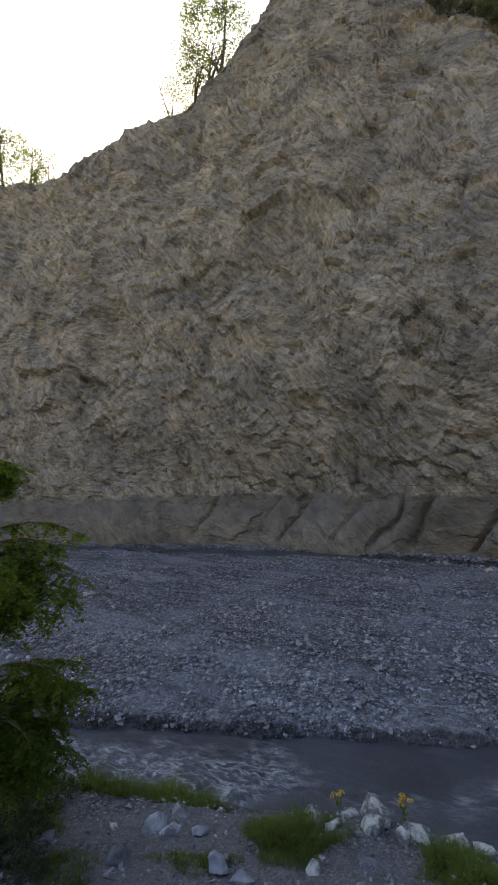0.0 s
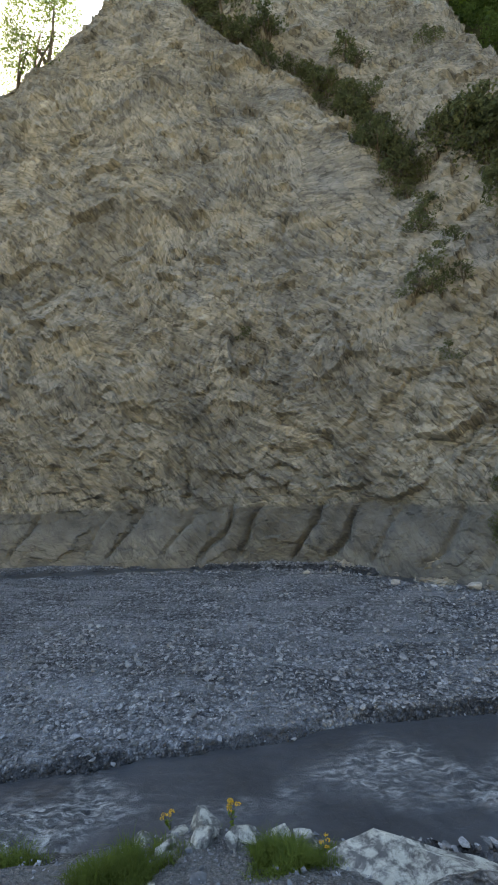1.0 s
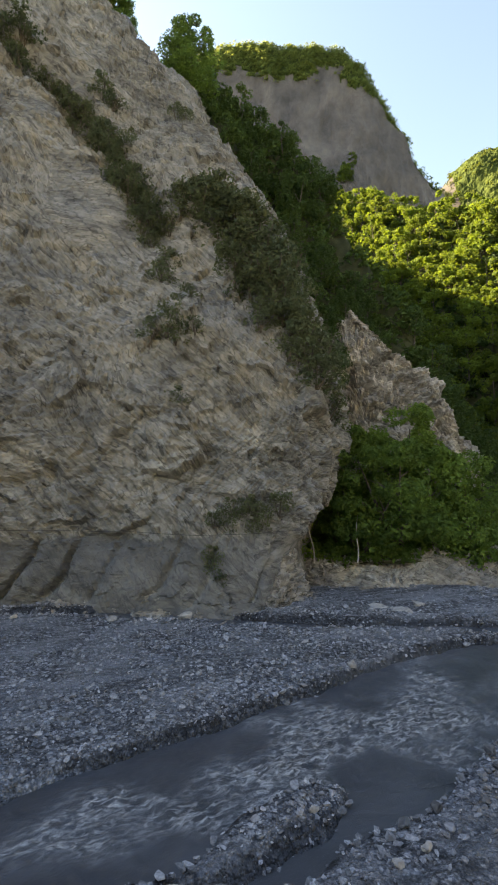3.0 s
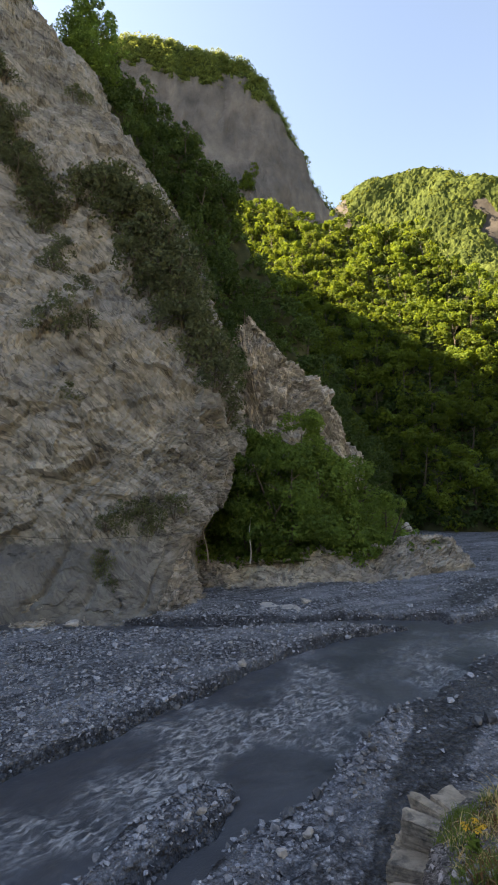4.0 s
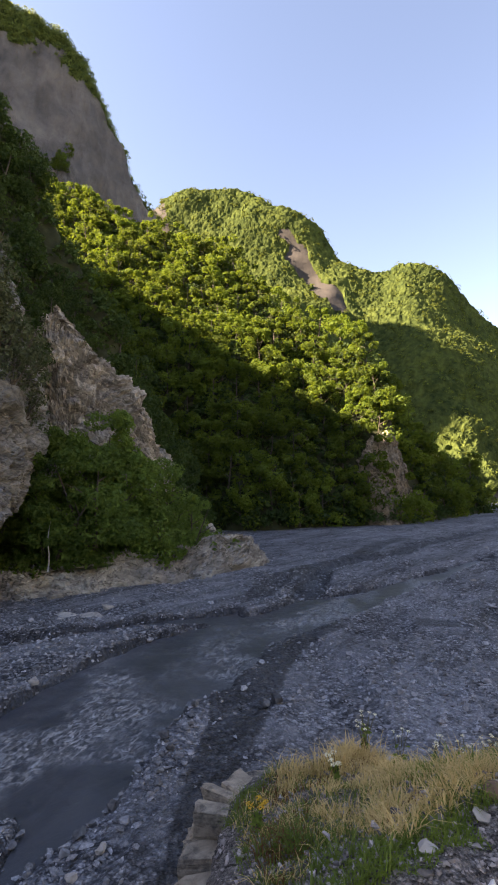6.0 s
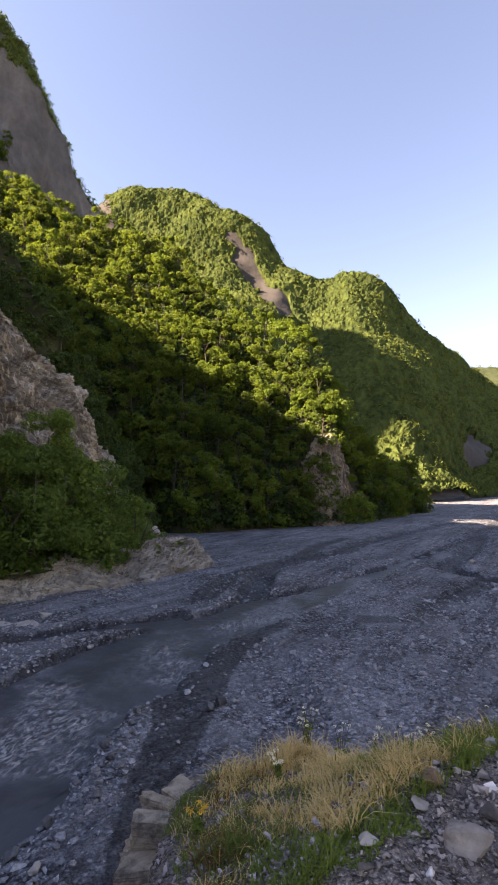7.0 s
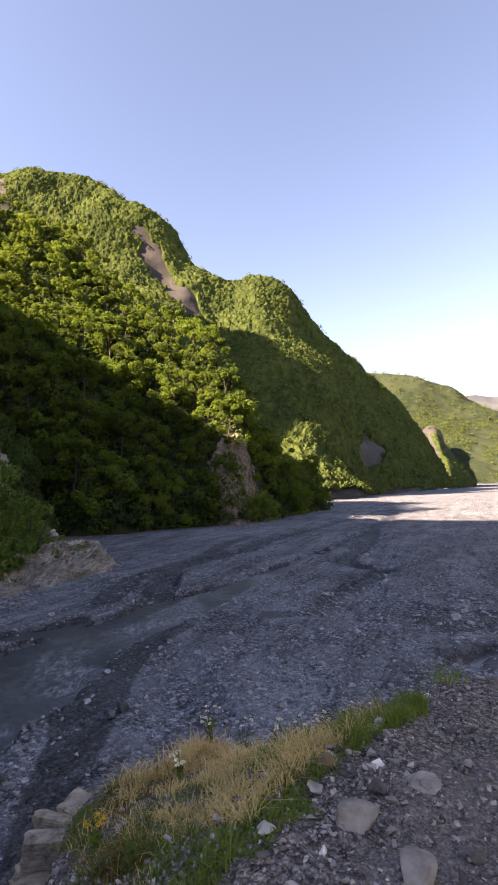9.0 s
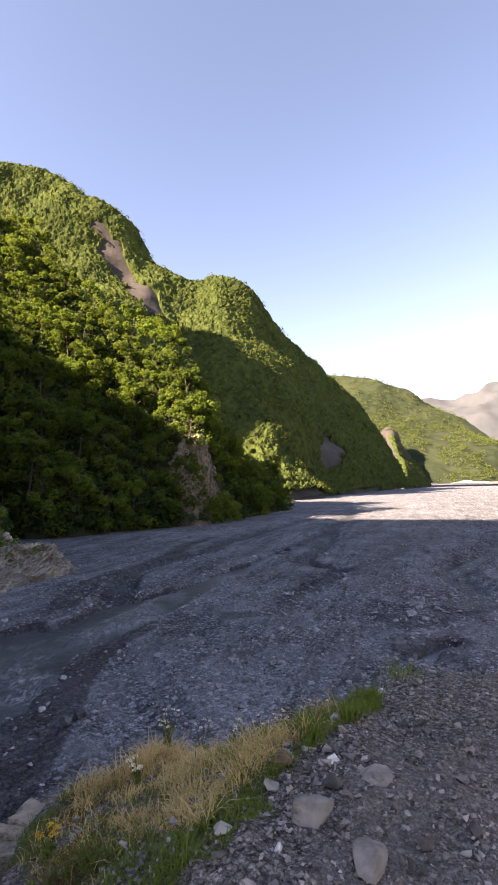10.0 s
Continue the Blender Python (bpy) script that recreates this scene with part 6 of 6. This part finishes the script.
def verge_points(n, r, lo, hi, a, b, noise_at=0.0, cut=-9):
    """Places on the verge between the road's edge (0) and the wall (1)."""
    u = r.uniform(a, b, n)
    s = r.uniform(lo, hi, n)
    top, foot = bank_net[2], bank_net[3]
    k = np.clip(u.astype(int), 0, len(top) - 2)
    f = (u - k)[:, None]
    p = (top[k] * (1 - f) + top[k + 1] * f) * (1 - s[:, None]) + (foot[k] * (1 - f) + foot[k + 1] * f) * s[:, None]
    p = p[fbm(p / 0.3 + noise_at, 2) > cut]
    z = np.concatenate([shelf[np.argmin(np.hypot(q[:, None, 0] - shelf[None, :, 0], q[:, None, 1] - shelf[None, :, 1]), axis=1), 2] for q in np.array_split(p, 40) if len(q)])
    return np.c_[p[:, :2], z - 0.006]


shelf = bank[(bank[..., 2] > 4.2) & (bank[..., 0] > 1.2) & (bank[..., 1] < 0.6) & (bank[..., 1] > -3.5)]
RUSTY_WEED = leaf_material("rusty_weed", (0.1, 0.045, 0.02), (0.22, 0.13, 0.05), (0.3, 0.15, 0.05), 0.2)
for name, leaf, rows_v, label in [
        ("dry_grass", DRY_GRASS, [(10500, 0.25, 0.93, 8.9, 11.8, 3, -0.12, 0.14, 0.0032, 1.1), (9000, 0.02, 0.9, 9.1, 11.5, 31, -0.1, 0.11, 0.0032, 1.3), (4500, 0.05, 0.95, 8.0, 11.3, 5, 0.0, 0.085, 0.0024, 1.3)], "dry straw-coloured grass tufts along the verge"),
        ("green_grass", GREEN_GRASS, [(9500, -0.15, 0.36, 8.3, 9.8, 9, -0.16, 0.04, 0.003, 1.2), (8000, -0.08, 0.95, 10.2, 11.95, 2, -0.1, 0.12, 0.003, 0.8), (1600, 0.1, 1.0, 7.9, 10.8, 12, 0.05, 0.08, 0.003, 1.0), (6500, -0.04, 0.55, 9.9, 11.95, 61, -0.16, 0.085, 0.0034, 0.9)], "short green grass beside the road gravel"),
        ("verge_turf", TURF, [(6500, -0.05, 0.9, 8.0, 11.9, 21, -0.02, 0.085, 0.003, 1.2), (900, 0.75, 1.0, 7.9, 9.2, 23, 0.0, 0.07, 0.003, 1.0)], "olive-green turf and low herbs on the verge"),
        ("rusty_weed", RUSTY_WEED, [(3600, 0.15, 0.9, 8.1, 10.4, 41, 0.06, 0.06, 0.004, 1.4)], "low reddish-brown weeds among the verge grass")]:
    parts_v = []
    for n, lo, hi, a, b, at, cut, h, wide, lean in rows_v:
        q = verge_points(n, r, lo, hi, a, b, at, cut)
        parts_v.append(blades(q, h * (0.75 + 0.7 * vnoise(q * 7)), wide, lean, r))
    put(name, mesh_of(name, *joined(parts_v)), leaf, label=label, category="grass", kind="stuff")
q = verge_points(2600, r, -0.2, 1.0, 7.7, 11.3, 51, -0.1)
sz = np.clip(np.exp(r.normal(-3.7, 0.5, len(q))), 0.01, 0.09)
pebble_heap("verge_stones", q + np.c_[0 * sz, 0 * sz, sz * 0.2], sz, ROAD_STONE, "loose stones between the grass of the verge", r, "stones")

YELLOW = plain_material("yellow_petals", (0.55, 0.3, 0.02), (0.72, 0.46, 0.05), 30.0, 0.6, 0.1, 0.002)
CREAM = plain_material("cream_petals", (0.72, 0.68, 0.42), (0.9, 0.88, 0.7), 30.0, 0.6, 0.1, 0.002)
STEM = plain_material("weed_stem", (0.06, 0.06, 0.03), (0.14, 0.13, 0.06), 20.0, 0.7, 0.1, 0.002)


def flower_plant(name, x, y, ground, h, heads, head_r, spread, petal, label, seed):
    """Thin branching stems with leaves, each ending in a domed head of small florets."""
    r = np.random.default_rng(seed)
    top = new(name)
    top.location = (x, y, ground(x, y) - 0.02)
    tagged(top, label, "flower", "wild flowers")
    stems, leafs = [], []
    for i in range(heads):
        a = r.uniform(0, 6.28)
        e = np.array([math.cos(a), math.sin(a), 0]) * spread * r.uniform(0.2, 1)
        hh = h * r.uniform(0.75, 1.1)
        q = np.linspace(0, 1, 5)[:, None]
        path = q * np.array([0, 0, hh]) + q ** 2 * e
        stems.append(limb(path, 0.004, 0.002, 4))
        for s in range(3):
            leafs.append(path[int(r.integers(1, 4))] + r.normal(0, 0.015, 3))
        m = 26
        d = r.normal(0, 1, (m, 3))
        d /= np.linalg.norm(d, axis=1, keepdims=True)
        d[:, 2] = np.abs(d[:, 2]) * 0.5
        v, f = leaves(path[-1] + d * head_r, d + np.array([0, 0, 0.8]), head_r * 0.38, r, 0.3)
        put("flower_head", mesh_of("flower_head", v, f), petal, top)
    v, f = joined(stems)
    put("stem", mesh_of("stem", v, f), STEM, top)
    for q in leafs:
        v, f = leaves(q[None], np.array([[0, 0, 1.0]]), 0.03, r)
        put("leaf", mesh_of("leaf", v, f), GREEN_GRASS, top)


flower_plant("yellow_flower", 1.35, 6.0, on_bank, 0.36, 5, 0.03, 0.1, YELLOW, "yellow ragwort-like flower on the river bank", 1)
flower_plant("yellow_flower", 2.05, 5.6, on_bank, 0.34, 6, 0.034, 0.1, YELLOW, "yellow ragwort-like flower on the river bank", 2)
flower_plant("yellow_flower", 1.7, 5.85, on_bank, 0.3, 3, 0.022, 0.1, YELLOW, "yellow ragwort-like flower on the river bank", 3)
flower_plant("yellow_flower", 2.75, 4.65, on_bank, 0.3, 4, 0.024, 0.15, YELLOW, "yellow ragwort-like flower on the river bank", 4)
flower_plant("yellow_flower", 3.1, -0.22, on_bank, 0.16, 6, 0.016, 0.05, YELLOW, "orange-yellow flower on the stone ledge", 5)
flower_plant("white_flower", 3.62, -0.66, on_bank, 0.19, 5, 0.017, 0.08, CREAM, "cream flat-topped flowers among dry grass", 6)
for k, (x, y, n) in enumerate([(4.15, -0.9, 9), (4.22, -1.15, 4), (4.3, -1.4, 7), (4.32, -1.65, 8), (4.33, -1.8, 9), (4.25, -1.95, 6), (4.2, -2.2, 4)]):
    flower_plant("white_flower", x, y, on_bank, 0.34, n, 0.013, 0.1, CREAM, "cream flat-topped flowers at the verge's edge", 20 + k)

q = np.array([(3.45, -2.35), (3.6, -2.5), (3.55, -2.25), (3.7, -2.75)])
for k, (x, y) in enumerate(q):
    rw = np.random.default_rng(60 + k)
    z = on_bank(x, y)
    v, f = blades(np.array([x, y, z - 0.02]) + rw.normal(0, 0.06, (34, 3)) * np.array([1, 1, 0.1]), 0.15, 0.004, 0.9, rw)
    put("weed", mesh_of("weed", v, f), GREEN_GRASS, label="thin green weed at the corner of the road", category="weed", group="weeds at the road corner")

# ---- the tree beside the camera's place ----
r = np.random.default_rng(21)
near_tree = new("roadside_tree")
base = (-2.65, 5.0)
near_tree.location = (base[0], base[1], on_bank(*base) - 0.1)
tagged(near_tree, "young feathery-leaved tree on the bank beside the road", "tree")
zz_t = np.linspace(0, 6.9 - near_tree.location[2], 9)
stem_path = np.c_[0.12 * np.sin(zz_t * 0.9), 0.06 * zz_t, zz_t]
wood, fronds_p, fronds_o = [limb(stem_path, 0.075, 0.015, 8)], [], []
for i in range(66):
    low, high, far = [(3.55, 4.5, 0.95), (5.15, 6.2, 1.0), (4.9, 5.6, 0.7), (6.5, 7.0, 0.4), (3.3, 4.2, 0.8)][i % 5]
    h = r.uniform(low, high) - near_tree.location[2]
    o = np.array([np.interp(h, zz_t, stem_path[:, 0]), np.interp(h, zz_t, stem_path[:, 1]), h])
    a = r.uniform(0, 6.28) if i % 2 else r.uniform(-1.1, 0.9)
    reach = r.uniform(0.65, 1.1) * far
    q = np.linspace(0, 1, 8)[:, None]
    path = o + q * np.array([math.cos(a), math.sin(a), 0.5]) * reach - q ** 2 * np.array([0, 0, 0.6]) * reach
    wood.append(limb(path, 0.018, 0.004, 5))
    for k in range(34):
        t = r.uniform(0.15, 1.0)
        c = np.array([np.interp(t, q[:, 0], path[:, j]) for j in range(3)])
        b = r.uniform(0, 6.28)
        d = np.array([math.cos(b), math.sin(b), r.uniform(-0.8, 0.3)])
        L = r.uniform(0.14, 0.26)
        side = np.cross(d, [0, 0, 1.0])
        for m in np.linspace(0.15, 1, 9):
            droop = np.array([0, 0, -0.12 * m * m])
            for sgn in (-1, 1):
                fronds_p.append(c + d * L * m + droop + side * sgn * 0.022)
                fronds_o.append((0, 0, 1.0))
v, f = joined(wood)
put("trunk", mesh_of("trunk", v, f, True), BARK, near_tree)
v, f = leaves(np.array(fronds_p), np.array(fronds_o), 0.03, r, 0.15)
put("crown", mesh_of("crown", v, f), leaf_material("feathery_leaves", (0.014, 0.034, 0.009), (0.13, 0.21, 0.03), (0.36, 0.5, 0.05), 0.3, 0.42), near_tree)

# low bushes under the tree
for x, y, k in [(-2.55, 5.5, 0.32), (-2.3, 5.25, 0.22), (-2.15, 4.8, 0.2), (-2.65, 6.0, 0.3), (-2.3, 6.2, 0.2), (-2.45, 4.75, 0.26), (-1.9, 4.5, 0.15)]:
    tree("bank_bush", shrub_kinds[r.integers(3)], LEAF_BUSH, (x, y, on_bank(x, y) - 0.1), r.uniform(0, 6.28), k, "low leafy green bush on the bank under the tree", "bush", "bushes on the bank")

# ---- a cable along the cliff above the flood mark, and dead stems on the ledge ----
CABLE = plain_material("dark_cable", (0.02, 0.02, 0.02), (0.05, 0.05, 0.05), 5.0, 0.7, 0.1, 0.002)
face = []
for k in range(25):
    f = k / 24
    c = int(230 + f * 250)
    rowz = cliff_grid[:200, c]
    z = 4.35 - 0.35 * f + 0.12 * math.sin(f * 9)
    q = rowz[np.argmin(np.abs(rowz[:, 2] - z))]
    face.append((q[0] - 0.45, q[1] - 0.6, z))
v, f = limb(np.array(face), 0.011, 0.011, 6)
put("cable", mesh_of("cable", v, f, True), CABLE, label="thin dark cable slung along the cliff face", category="cable")
for x, y, lean, hh in [(29.4, 14.7, 0.5, 3.0), (27.9, 17.0, -0.35, 3.4)]:
    q = np.linspace(0, 1, 7)[:, None]
    stem = np.array([x, y, 1.6]) + q * np.array([lean, 0.2, hh]) + 0.15 * np.sin(q * 7) * np.array([1, 0, 0])
    v, f = limb(stem, 0.055, 0.02, 6)
    put("dead_stem", mesh_of("dead_stem", v, f, True), STONE_PALE, label="bare bleached dead stem on the ledge", category="stem", group="dead stems")
